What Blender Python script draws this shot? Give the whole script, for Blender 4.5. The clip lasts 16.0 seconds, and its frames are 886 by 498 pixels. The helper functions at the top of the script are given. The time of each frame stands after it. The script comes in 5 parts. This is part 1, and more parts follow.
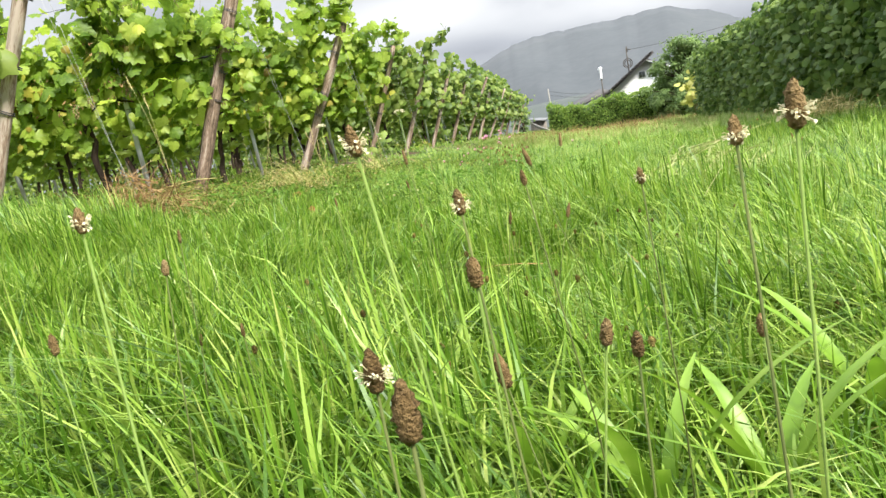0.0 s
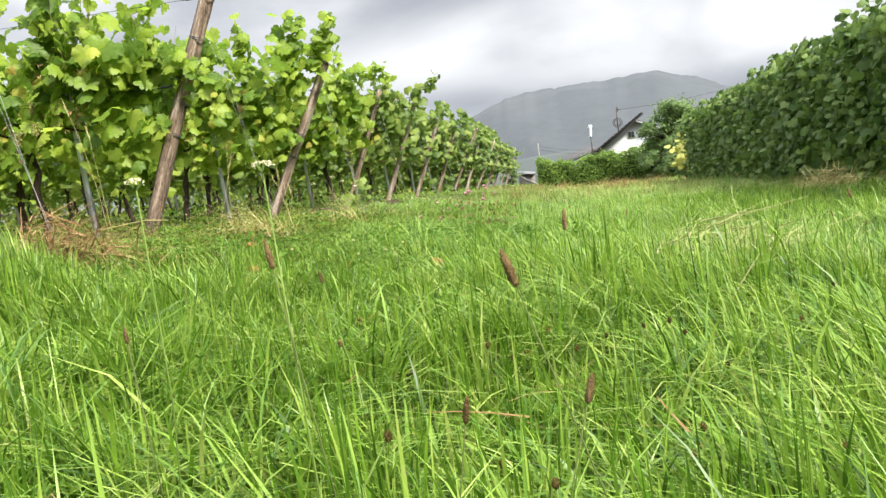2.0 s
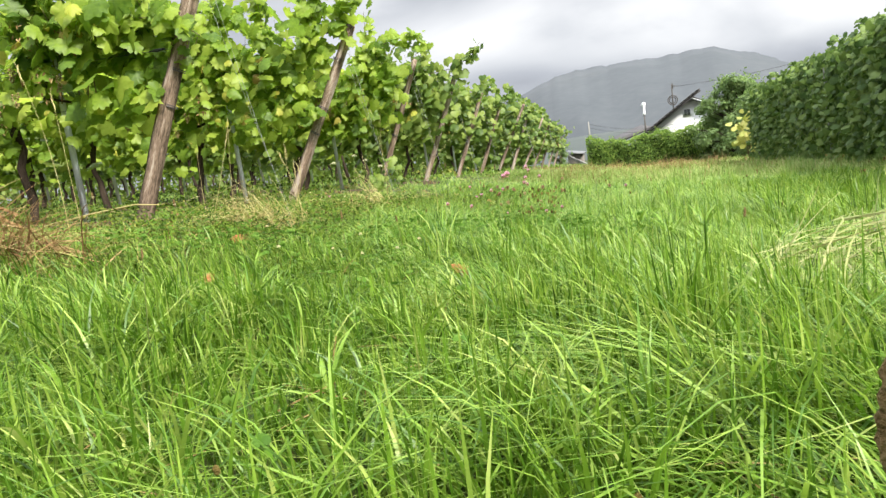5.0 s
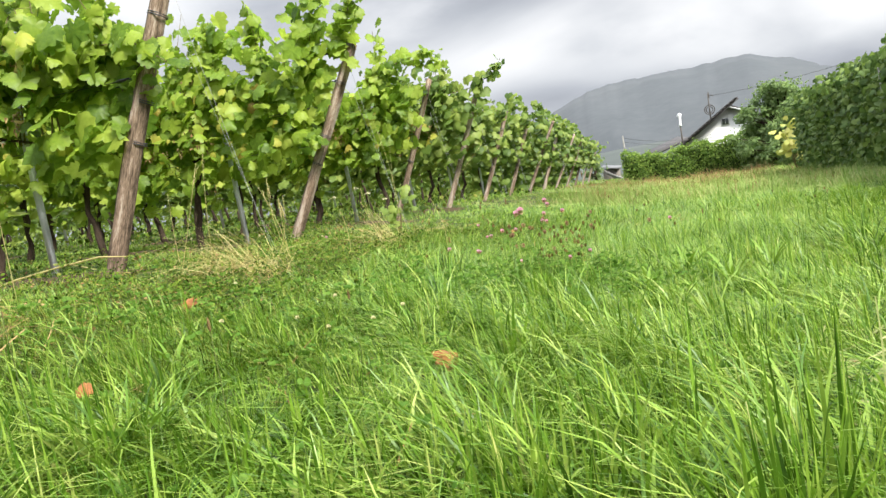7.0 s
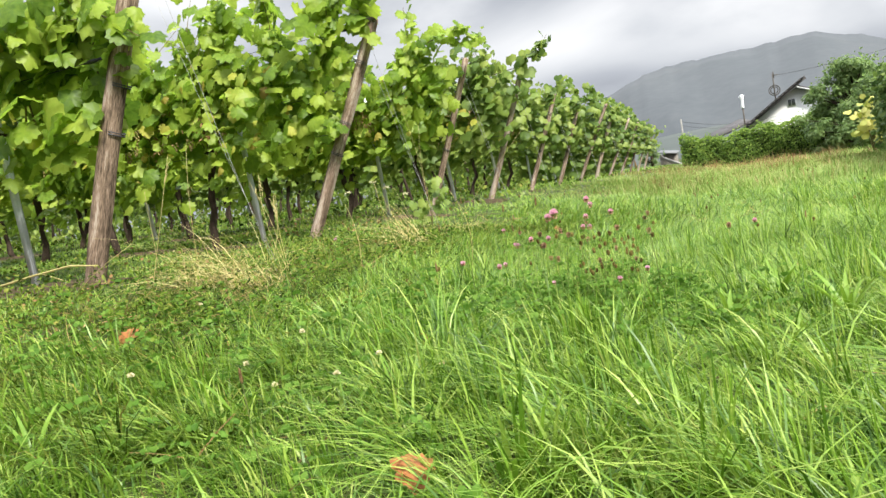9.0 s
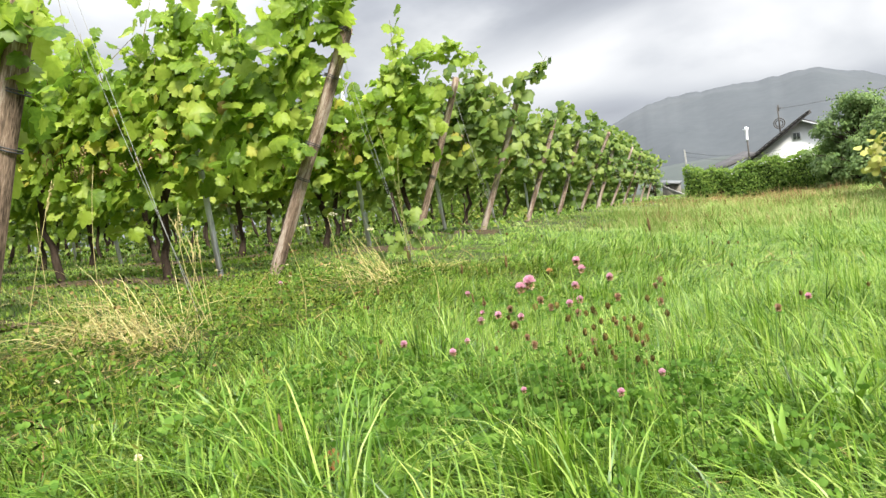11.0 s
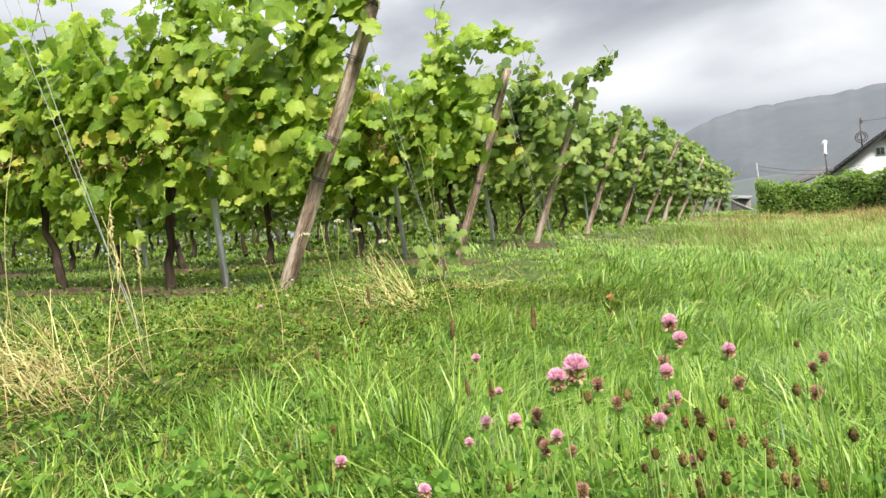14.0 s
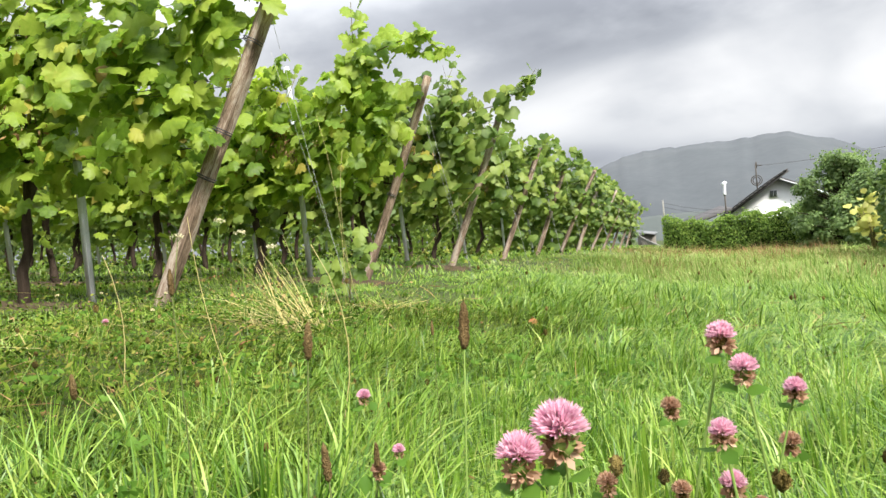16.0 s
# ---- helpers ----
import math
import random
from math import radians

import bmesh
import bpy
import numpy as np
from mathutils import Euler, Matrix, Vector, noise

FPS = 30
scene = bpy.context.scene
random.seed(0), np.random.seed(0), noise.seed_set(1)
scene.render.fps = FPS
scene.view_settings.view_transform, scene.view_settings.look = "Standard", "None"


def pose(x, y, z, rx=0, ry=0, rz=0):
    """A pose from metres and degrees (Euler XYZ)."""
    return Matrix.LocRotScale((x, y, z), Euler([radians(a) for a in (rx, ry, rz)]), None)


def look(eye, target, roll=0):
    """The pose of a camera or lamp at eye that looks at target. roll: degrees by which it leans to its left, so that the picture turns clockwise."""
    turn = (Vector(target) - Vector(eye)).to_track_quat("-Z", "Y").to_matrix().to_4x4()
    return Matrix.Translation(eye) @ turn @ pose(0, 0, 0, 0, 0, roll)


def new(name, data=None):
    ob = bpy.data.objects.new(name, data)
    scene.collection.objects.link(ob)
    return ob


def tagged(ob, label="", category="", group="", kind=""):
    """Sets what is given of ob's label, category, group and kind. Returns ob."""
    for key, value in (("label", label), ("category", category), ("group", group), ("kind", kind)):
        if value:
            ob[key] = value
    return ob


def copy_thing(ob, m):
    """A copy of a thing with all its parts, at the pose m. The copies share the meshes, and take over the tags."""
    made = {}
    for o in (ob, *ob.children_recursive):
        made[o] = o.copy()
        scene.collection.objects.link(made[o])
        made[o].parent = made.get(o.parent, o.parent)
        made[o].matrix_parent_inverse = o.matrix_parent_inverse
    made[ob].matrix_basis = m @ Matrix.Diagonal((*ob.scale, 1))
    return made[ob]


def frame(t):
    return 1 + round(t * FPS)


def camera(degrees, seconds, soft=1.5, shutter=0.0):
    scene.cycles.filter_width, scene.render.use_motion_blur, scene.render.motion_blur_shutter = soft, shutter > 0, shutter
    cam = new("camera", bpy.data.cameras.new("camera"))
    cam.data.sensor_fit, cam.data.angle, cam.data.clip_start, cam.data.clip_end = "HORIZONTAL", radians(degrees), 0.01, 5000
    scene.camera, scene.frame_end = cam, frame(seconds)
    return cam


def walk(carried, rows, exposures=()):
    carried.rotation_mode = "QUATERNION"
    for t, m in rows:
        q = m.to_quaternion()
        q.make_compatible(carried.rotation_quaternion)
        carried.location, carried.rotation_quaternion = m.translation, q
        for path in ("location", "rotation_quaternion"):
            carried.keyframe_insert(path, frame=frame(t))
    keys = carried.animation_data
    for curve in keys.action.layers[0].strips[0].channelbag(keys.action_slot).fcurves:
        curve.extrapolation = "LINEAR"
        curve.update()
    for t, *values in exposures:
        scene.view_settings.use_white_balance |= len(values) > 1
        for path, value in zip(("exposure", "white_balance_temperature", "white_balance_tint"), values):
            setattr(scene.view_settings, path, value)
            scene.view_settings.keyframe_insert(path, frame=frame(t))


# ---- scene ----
cam = camera(65.7, 16.0, soft=1.45)
PATH = [
    (0, (1.73, 0.208, 0.336), (1.258, 2.129, 0.047), -10.4),
    (0.5, (1.734, 0.356, 0.337), (1.265, 2.29, 0.142), -9.5),
    (1, (1.708, 0.504, 0.338), (1.253, 2.445, 0.181), -8.4),
    (1.5, (1.681, 0.647, 0.351), (1.213, 2.583, 0.165), -7.4),
    (2, (1.682, 0.796, 0.364), (1.271, 2.746, 0.203), -7.2),
    (2.5, (1.674, 0.94, 0.384), (1.205, 2.88, 0.248), -8.4),
    (3, (1.682, 1.072, 0.393), (1.191, 2.998, 0.179), -9.9),
    (3.2, (1.683, 1.132, 0.394), (1.159, 3.052, 0.197), -9.4),
    (5.3, (1.587, 1.724, 0.368), (1.056, 3.642, 0.163), -6.4),
    (5.5, (1.58, 1.799, 0.383), (1.076, 3.726, 0.203), -6.4),
    (6, (1.573, 1.982, 0.405), (1.06, 3.913, 0.3), -7.1),
    (6.5, (1.585, 2.158, 0.411), (0.986, 4.062, 0.289), -9.1),
    (7, (1.581, 2.337, 0.434), (0.936, 4.226, 0.303), -9.1),
    (7.5, (1.57, 2.525, 0.454), (0.941, 4.422, 0.391), -9.1),
    (8, (1.546, 2.712, 0.442), (0.877, 4.597, 0.401), -8.7),
    (8.2, (1.535, 2.773, 0.433), (0.837, 4.646, 0.367), -8.9),
    (10.3, (1.464, 3.473, 0.517), (0.621, 5.279, 0.355), -9.8),
    (10.5, (1.453, 3.538, 0.52), (0.633, 5.358, 0.395), -9.5),
    (11, (1.413, 3.698, 0.514), (0.629, 5.536, 0.438), -7.9),
    (11.5, (1.359, 3.838, 0.512), (0.567, 5.671, 0.408), -7.0),
    (12, (1.315, 3.976, 0.511), (0.492, 5.794, 0.381), -6.6),
    (12.5, (1.289, 4.111, 0.52), (0.473, 5.934, 0.425), -6.1),
    (13, (1.26, 4.245, 0.527), (0.397, 6.049, 0.498), -6.5),
    (13.5, (1.231, 4.351, 0.524), (0.281, 6.111, 0.499), -6.7),
    (14, (1.211, 4.463, 0.514), (0.279, 6.233, 0.485), -6.3),
    (14.5, (1.177, 4.577, 0.49), (0.279, 6.364, 0.475), -4.5),
    (15, (1.129, 4.696, 0.464), (0.329, 6.529, 0.436), -4.1),
    (15.5, (1.078, 4.797, 0.453), (0.349, 6.66, 0.454), -4.2),
    (16, (1.042, 4.869, 0.444), (0.341, 6.743, 0.471), -4.5),
]
walk(cam, [(t, look(eye, target, roll)) for t, eye, target, roll in PATH], [(0, 1.22), (1, 1.18), (3, 1.14), (6, 1.14), (8, 1.05), (10.5, 1.14), (13, 1.12), (16, 1.05)])

# ---------------------------------------------------------------- light
world = bpy.data.worlds.new("sky")
scene.world = world
world.use_nodes = True
wn, wl = world.node_tree.nodes, world.node_tree.links
wn.clear()


def wnode(kind, **props):
    n = wn.new(kind)
    for k, v in props.items():
        n.inputs[k].default_value = v
    return n


w_out = wn.new("ShaderNodeOutputWorld")
w_bg = wnode("ShaderNodeBackground", Strength=0.44)
w_sky = wn.new("ShaderNodeTexSky")
w_sky.sky_type = "NISHITA"
w_sky.sun_disc = False
w_sky.sun_elevation = radians(48)
w_sky.sun_rotation = radians(122)
w_co = wn.new("ShaderNodeTexCoord")
w_map = wn.new("ShaderNodeMapping")
w_map.inputs["Scale"].default_value = (1.6, 1.6, 3.6)
w_map.inputs["Rotation"].default_value = (0.0, 0.35, 0.2)
w_map.inputs["Location"].default_value = (0.25, 0.1, 0.4)
w_noise = wnode("ShaderNodeTexNoise", Scale=1.4, Detail=7.0, Roughness=0.44, Distortion=0.35)
w_ramp = wn.new("ShaderNodeValToRGB")
for _ in range(2):
    w_ramp.color_ramp.elements.new(0.5)
for stop, (place, tone) in zip(w_ramp.color_ramp.elements, ((0.36, (0.41, 0.435, 0.49)), (0.50, (0.60, 0.63, 0.69)), (0.63, (0.86, 0.885, 0.93)), (0.78, (1.16, 1.17, 1.19)))):
    stop.position, stop.color = place, (*tone, 1)
# the thin, bright part of the cloud cover and the heavy bank above it


def cloud_lobe(bearing, rise, wide, high, tilt, amount):
    """A soft-edged region of the cloud cover, broken up by the cloud noise: adds to the thickness of the cloud."""
    az, el, ti = radians(bearing), radians(rise), radians(tilt)
    c = Vector((math.sin(az) * math.cos(el), math.cos(az) * math.cos(el), math.sin(el)))
    e1 = Vector((math.cos(az), -math.sin(az), 0.0))
    e2 = e1.cross(c) * -1.0
    parts = []
    for e, size in ((e1 * math.cos(ti) + e2 * math.sin(ti), wide), (e2 * math.cos(ti) - e1 * math.sin(ti), high)):
        dot = wn.new("ShaderNodeVectorMath")
        dot.operation = "DOT_PRODUCT"
        dot.inputs[1].default_value = e / math.sin(radians(size))
        off = wn.new("ShaderNodeMath")
        off.operation = "SUBTRACT"
        off.inputs[1].default_value = c.dot(e) / math.sin(radians(size))
        sq = wn.new("ShaderNodeMath")
        sq.operation = "MULTIPLY"
        wl.new(w_co.outputs["Generated"], dot.inputs[0])
        wl.new(dot.outputs["Value"], off.inputs[0])
        wl.new(off.outputs["Value"], sq.inputs[0])
        wl.new(off.outputs["Value"], sq.inputs[1])
        parts.append(sq)
    total = wn.new("ShaderNodeMath")
    total.operation = "ADD"
    wl.new(parts[0].outputs["Value"], total.inputs[0])
    wl.new(parts[1].outputs["Value"], total.inputs[1])
    ragged = wn.new("ShaderNodeMath")
    ragged.operation = "MULTIPLY_ADD"
    ragged.inputs[1].default_value = 2.8
    wl.new(w_edge.outputs["Fac"], ragged.inputs[0])
    wl.new(total.outputs["Value"], ragged.inputs[2])
    # the far side of the sky has the same offsets across: keep to this side
    front = wn.new("ShaderNodeVectorMath")
    front.operation = "DOT_PRODUCT"
    front.inputs[1].default_value = c
    wl.new(w_co.outputs["Generated"], front.inputs[0])
    gate = wn.new("ShaderNodeMath")
    gate.operation = "GREATER_THAN"
    gate.inputs[1].default_value = 0.0
    wl.new(front.outputs["Value"], gate.inputs[0])
    fall = wnode("ShaderNodeMapRange")
    fall.interpolation_type = "SMOOTHSTEP"
    fall.inputs["From Min"].default_value, fall.inputs["From Max"].default_value = 1.0, 4.2
    fall.inputs["To Min"].default_value, fall.inputs["To Max"].default_value = amount, 0.0
    wl.new(ragged.outputs["Value"], fall.inputs["Value"])
    held = wn.new("ShaderNodeMath")
    held.operation = "MULTIPLY"
    wl.new(fall.outputs["Result"], held.inputs[0])
    wl.new(gate.outputs["Value"], held.inputs[1])
    return held


w_edge = wnode("ShaderNodeTexNoise", Scale=5.0, Detail=5.0, Roughness=0.5)
w_addl = wn.new("ShaderNodeMath")
w_addl.operation = "ADD"
w_addl2 = wn.new("ShaderNodeMath")
w_addl2.operation = "ADD"
w_addl3 = wn.new("ShaderNodeMath")
w_addl3.operation = "ADD"
w_addl4 = wn.new("ShaderNodeMath")
w_addl4.operation = "ADD"
# an overcast sky is brightest overhead
w_sep = wn.new("ShaderNodeSeparateXYZ")
w_zen = wnode("ShaderNodeMapRange")
w_zen.interpolation_type = "SMOOTHSTEP"
w_zen.inputs["From Min"].default_value, w_zen.inputs["From Max"].default_value = 0.25, 0.85
w_zen.inputs["To Min"].default_value, w_zen.inputs["To Max"].default_value = 1.0, 5.6
w_mul = wn.new("ShaderNodeVectorMath")
w_mul.operation = "SCALE"
w_mix = wn.new("ShaderNodeMix")
w_mix.data_type = "RGBA"
w_mix.inputs["Factor"].default_value = 0.94
w_dim = wn.new("ShaderNodeVectorMath")
w_dim.operation = "SCALE"
w_dim.inputs["Scale"].default_value = 0.08
wl.new(w_co.outputs["Generated"], w_map.inputs["Vector"])
wl.new(w_map.outputs["Vector"], w_noise.inputs["Vector"])
wl.new(w_map.outputs["Vector"], w_edge.inputs["Vector"])
w_bright = cloud_lobe(6.0, 10.5, 16.0, 3.3, 5.0, 0.25)
w_upper = cloud_lobe(15.0, 14.5, 10.0, 4.0, 0.0, 0.19)
w_heavy = cloud_lobe(-7.0, 16.4, 17.0, 4.4, 9.0, -0.17)
w_west = cloud_lobe(-48.0, 19.0, 24.0, 11.0, 0.0, 0.16)
wl.new(w_noise.outputs["Fac"], w_addl.inputs[0])
wl.new(w_bright.outputs["Value"], w_addl.inputs[1])
wl.new(w_addl.outputs["Value"], w_addl2.inputs[0])
wl.new(w_heavy.outputs["Value"], w_addl2.inputs[1])
wl.new(w_addl2.outputs["Value"], w_addl3.inputs[0])
wl.new(w_west.outputs["Value"], w_addl3.inputs[1])
wl.new(w_addl3.outputs["Value"], w_addl4.inputs[0])
wl.new(w_upper.outputs["Value"], w_addl4.inputs[1])
# wisps and folds in the cloud
w_wisp = wn.new("ShaderNodeMath")
w_wisp.operation = "MULTIPLY_ADD"
w_wisp.inputs[1].default_value = 0.30
w_level = wn.new("ShaderNodeMath")
w_level.operation = "SUBTRACT"
w_level.inputs[1].default_value = 0.15
wl.new(w_edge.outputs["Fac"], w_wisp.inputs[0])
wl.new(w_addl4.outputs["Value"], w_wisp.inputs[2])
wl.new(w_wisp.outputs["Value"], w_level.inputs[0])
wl.new(w_level.outputs["Value"], w_ramp.inputs["Fac"])
wl.new(w_co.outputs["Generated"], w_sep.inputs["Vector"])
wl.new(w_sep.outputs["Z"], w_zen.inputs["Value"])
wl.new(w_ramp.outputs["Color"], w_mul.inputs[0])
wl.new(w_zen.outputs["Result"], w_mul.inputs["Scale"])
wl.new(w_sky.outputs["Color"], w_dim.inputs[0])
wl.new(w_dim.outputs["Vector"], w_mix.inputs["A"])
wl.new(w_mul.outputs["Vector"], w_mix.inputs["B"])
wl.new(w_mix.outputs["Result"], w_bg.inputs["Color"])
wl.new(w_bg.outputs["Background"], w_out.inputs["Surface"])

sun = new("sun", bpy.data.lights.new("sun", "SUN"))
sun.data.energy = 4.8
sun.data.angle = radians(12)
sun.data.color = (1.0, 0.96, 0.88)
sun.matrix_world = look((26, -8, 32), (0, 8, 0))


# ---------------------------------------------------------------- materials


def mat(name, rough=0.8, metal=0.0):
    m = bpy.data.materials.new(name)
    m.use_nodes = True
    n, l = m.node_tree.nodes, m.node_tree.links
    b = n["Principled BSDF"]
    b.inputs["Roughness"].default_value = rough
    b.inputs["Metallic"].default_value = metal
    return m, n, l, b


def ramp(n, stops):
    r = n.new("ShaderNodeValToRGB")
    e = r.color_ramp.elements
    while len(e) < len(stops):
        e.new(0.5)
    for s, (p, c) in zip(e, stops):
        s.position, s.color = p, (*c, 1)
    return r


def leafy(name, stops, translucent=0.35, rough=0.5, scale=3.0, spread=0.35, gloss=0.3, mottle=45.0):
    """Foliage: a tone for each leaf, a slow drift over the place, light that comes through."""
    m, n, l, b = mat(name, rough)
    geo = n.new("ShaderNodeNewGeometry")
    tex = n.new("ShaderNodeTexNoise")
    tex.inputs["Scale"].default_value = scale
    tex.inputs["Detail"].default_value = 3
    mix = n.new("ShaderNodeMath")
    mix.operation = "MULTIPLY_ADD"
    mix.inputs[1].default_value = spread
    add = n.new("ShaderNodeMath")
    add.operation = "MULTIPLY_ADD"
    add.inputs[1].default_value = 1 - spread
    l.new(geo.outputs["Position"], tex.inputs["Vector"])
    l.new(geo.outputs["Random Per Island"], add.inputs[0])
    add.inputs[2].default_value = 0.0
    l.new(tex.outputs["Fac"], mix.inputs[0])
    l.new(add.outputs["Value"], mix.inputs[2])
    r = ramp(n, [(p, tuple(v * 0.70 for v in c)) for p, c in stops])
    fine = n.new("ShaderNodeTexNoise")
    fine.inputs["Scale"].default_value, fine.inputs["Detail"].default_value = mottle, 3
    l.new(geo.outputs["Position"], fine.inputs["Vector"])
    blot = n.new("ShaderNodeMath")
    blot.operation = "MULTIPLY_ADD"
    blot.inputs[1].default_value = 0.34
    shift = n.new("ShaderNodeMath")
    shift.operation = "SUBTRACT"
    shift.inputs[1].default_value = 0.17
    l.new(fine.outputs["Fac"], blot.inputs[0])
    l.new(mix.outputs["Value"], blot.inputs[2])
    l.new(blot.outputs["Value"], shift.inputs[0])
    l.new(shift.outputs["Value"], r.inputs["Fac"])
    l.new(r.outputs["Color"], b.inputs["Base Color"])
    b.inputs["Specular IOR Level"].default_value = gloss
    tr = n.new("ShaderNodeBsdfTranslucent")
    boost = n.new("ShaderNodeHueSaturation")
    boost.inputs["Saturation"].default_value = 1.02
    boost.inputs["Value"].default_value = 1.5
    l.new(r.outputs["Color"], boost.inputs["Color"])
    l.new(boost.outputs["Color"], tr.inputs["Color"])
    sh = n.new("ShaderNodeMixShader")
    sh.inputs["Fac"].default_value = translucent
    l.new(b.outputs["BSDF"], sh.inputs[1])
    l.new(tr.outputs["BSDF"], sh.inputs[2])
    l.new(sh.outputs["Shader"], n["Material Output"].inputs["Surface"])
    return m


def solid(name, stops, rough=0.8, metal=0.0, scale=8.0, stretch=(1, 1, 1), bump=0.3, per_object=0.0):
    """Hard stuff: two scales of mottling and a fine relief."""
    m, n, l, b = mat(name, rough, metal)
    co = n.new("ShaderNodeTexCoord")
    mp = n.new("ShaderNodeMapping")
    mp.inputs["Scale"].default_value = stretch
    t1, t2 = n.new("ShaderNodeTexNoise"), n.new("ShaderNodeTexNoise")
    t1.inputs["Scale"].default_value, t1.inputs["Detail"].default_value = scale, 5
    t2.inputs["Scale"].default_value, t2.inputs["Detail"].default_value = scale * 9, 4
    l.new(co.outputs["Object"], mp.inputs["Vector"])
    for t in (t1, t2):
        l.new(mp.outputs["Vector"], t.inputs["Vector"])
    mx = n.new("ShaderNodeMath")
    mx.operation = "MULTIPLY_ADD"
    mx.inputs[1].default_value = 0.4
    h = n.new("ShaderNodeMath")
    h.operation = "MULTIPLY"
    h.inputs[1].default_value = 0.6
    l.new(t1.outputs["Fac"], h.inputs[0])
    l.new(t2.outputs["Fac"], mx.inputs[0])
    l.new(h.outputs["Value"], mx.inputs[2])
    r = ramp(n, [(p, tuple(v * 0.72 for v in c)) for p, c in stops])
    last = mx
    if per_object:
        info = n.new("ShaderNodeObjectInfo")
        po = n.new("ShaderNodeMath")
        po.operation = "MULTIPLY_ADD"
        po.inputs[1].default_value = per_object
        sub = n.new("ShaderNodeMath")
        sub.operation = "SUBTRACT"
        sub.inputs[1].default_value = per_object / 2
        l.new(info.outputs["Random"], po.inputs[0])
        l.new(mx.outputs["Value"], po.inputs[2])
        l.new(po.outputs["Value"], sub.inputs[0])
        last = sub
    l.new(last.outputs["Value"], r.inputs["Fac"])
    l.new(r.outputs["Color"], b.inputs["Base Color"])
    if bump:
        bp = n.new("ShaderNodeBump")
        bp.inputs["Strength"].default_value = bump
        bp.inputs["Distance"].default_value = 0.01
        l.new(mx.outputs["Value"], bp.inputs["Height"])
        l.new(bp.outputs["Normal"], b.inputs["Normal"])
    return m


M_SOIL = solid("meadow_soil", [(0.3, (0.022, 0.030, 0.010)), (0.5, (0.055, 0.075, 0.02)), (0.62, (0.09, 0.11, 0.032)), (0.75, (0.10, 0.085, 0.038))], 0.95, scale=2.5, bump=0.8)
M_GRASS = leafy("meadow_grass", [(0.12, (0.022, 0.062, 0.005)), (0.34, (0.092, 0.20, 0.015)), (0.53, (0.185, 0.325, 0.029)), (0.74, (0.34, 0.47, 0.08)), (0.92, (0.52, 0.52, 0.18))], 0.28, 0.42, 4.5, 0.42, 0.33, 25.0)
M_FARGRASS = leafy("far_grass", [(0.15, (0.105, 0.20, 0.032)), (0.42, (0.225, 0.355, 0.066)), (0.62, (0.36, 0.46, 0.125)), (0.80, (0.47, 0.43, 0.20)), (0.94, (0.44, 0.31, 0.18))], 0.3, 0.6, 0.55, 0.42, 0.18)
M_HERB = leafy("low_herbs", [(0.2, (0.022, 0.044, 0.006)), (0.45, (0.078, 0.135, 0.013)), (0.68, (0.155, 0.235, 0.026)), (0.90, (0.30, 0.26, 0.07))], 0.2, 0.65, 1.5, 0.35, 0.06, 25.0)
M_CLOVER = leafy("clover_leaf", [(0.1, (0.042, 0.11, 0.013)), (0.5, (0.11, 0.225, 0.028)), (0.95, (0.22, 0.36, 0.06))], 0.4, 0.6, 6.0, 0.45, 0.1)
M_WITHER = leafy("withered_leaf", [(0.0, (0.05, 0.036, 0.012)), (0.6, (0.15, 0.105, 0.034)), (1.0, (0.30, 0.22, 0.075))], 0.2, 0.8, 20.0, 0.3, 0.05)
M_STRAW = leafy("dry_straw", [(0.0, (0.24, 0.18, 0.06)), (0.35, (0.48, 0.40, 0.15)), (0.8, (0.67, 0.59, 0.28)), (1.0, (0.48, 0.50, 0.18))], 0.2, 0.75, 4.0, 0.2, 0.12)
M_WILT = leafy("wilted_grass", [(0.0, (0.16, 0.20, 0.05)), (0.5, (0.36, 0.38, 0.13)), (1.0, (0.55, 0.50, 0.24))], 0.2, 0.7, 3.0, 0.3)
M_BROWNSTRAW = leafy("brown_dry_grass", [(0.0, (0.12, 0.065, 0.028)), (0.5, (0.33, 0.20, 0.085)), (1.0, (0.55, 0.40, 0.19))], 0.15, 0.8, 4.0, 0.2, 0.1)
M_VINE = leafy("vine_leaf", [(0.14, (0.088, 0.175, 0.021)), (0.38, (0.235, 0.37, 0.042)), (0.60, (0.375, 0.505, 0.062)), (0.80, (0.49, 0.60, 0.10)), (0.96, (0.68, 0.64, 0.15))], 0.55, 0.45, 1.6, 0.46, 0.26)
M_VINEFAR = leafy("vine_leaf_dull", [(0.08, (0.064, 0.130, 0.024)), (0.45, (0.175, 0.270, 0.046)), (0.8, (0.315, 0.405, 0.078)), (1.0, (0.46, 0.47, 0.13))], 0.46, 0.5, 1.3, 0.40, 0.28, 20.0)
M_VINEWALL = leafy("side_vine_leaf", [(0.08, (0.048, 0.102, 0.023)), (0.5, (0.135, 0.222, 0.048)), (0.85, (0.235, 0.325, 0.076)), (1.0, (0.34, 0.38, 0.12))], 0.36, 0.55, 1.0, 0.38, 0.2, 20.0)
M_YELLOWING = leafy("ageing_vine_leaf", [(0.0, (0.20, 0.13, 0.035)), (0.30, (0.42, 0.34, 0.06)), (0.6, (0.56, 0.55, 0.08)), (1.0, (0.50, 0.58, 0.08))], 0.5, 0.55, 3.0, 0.3)
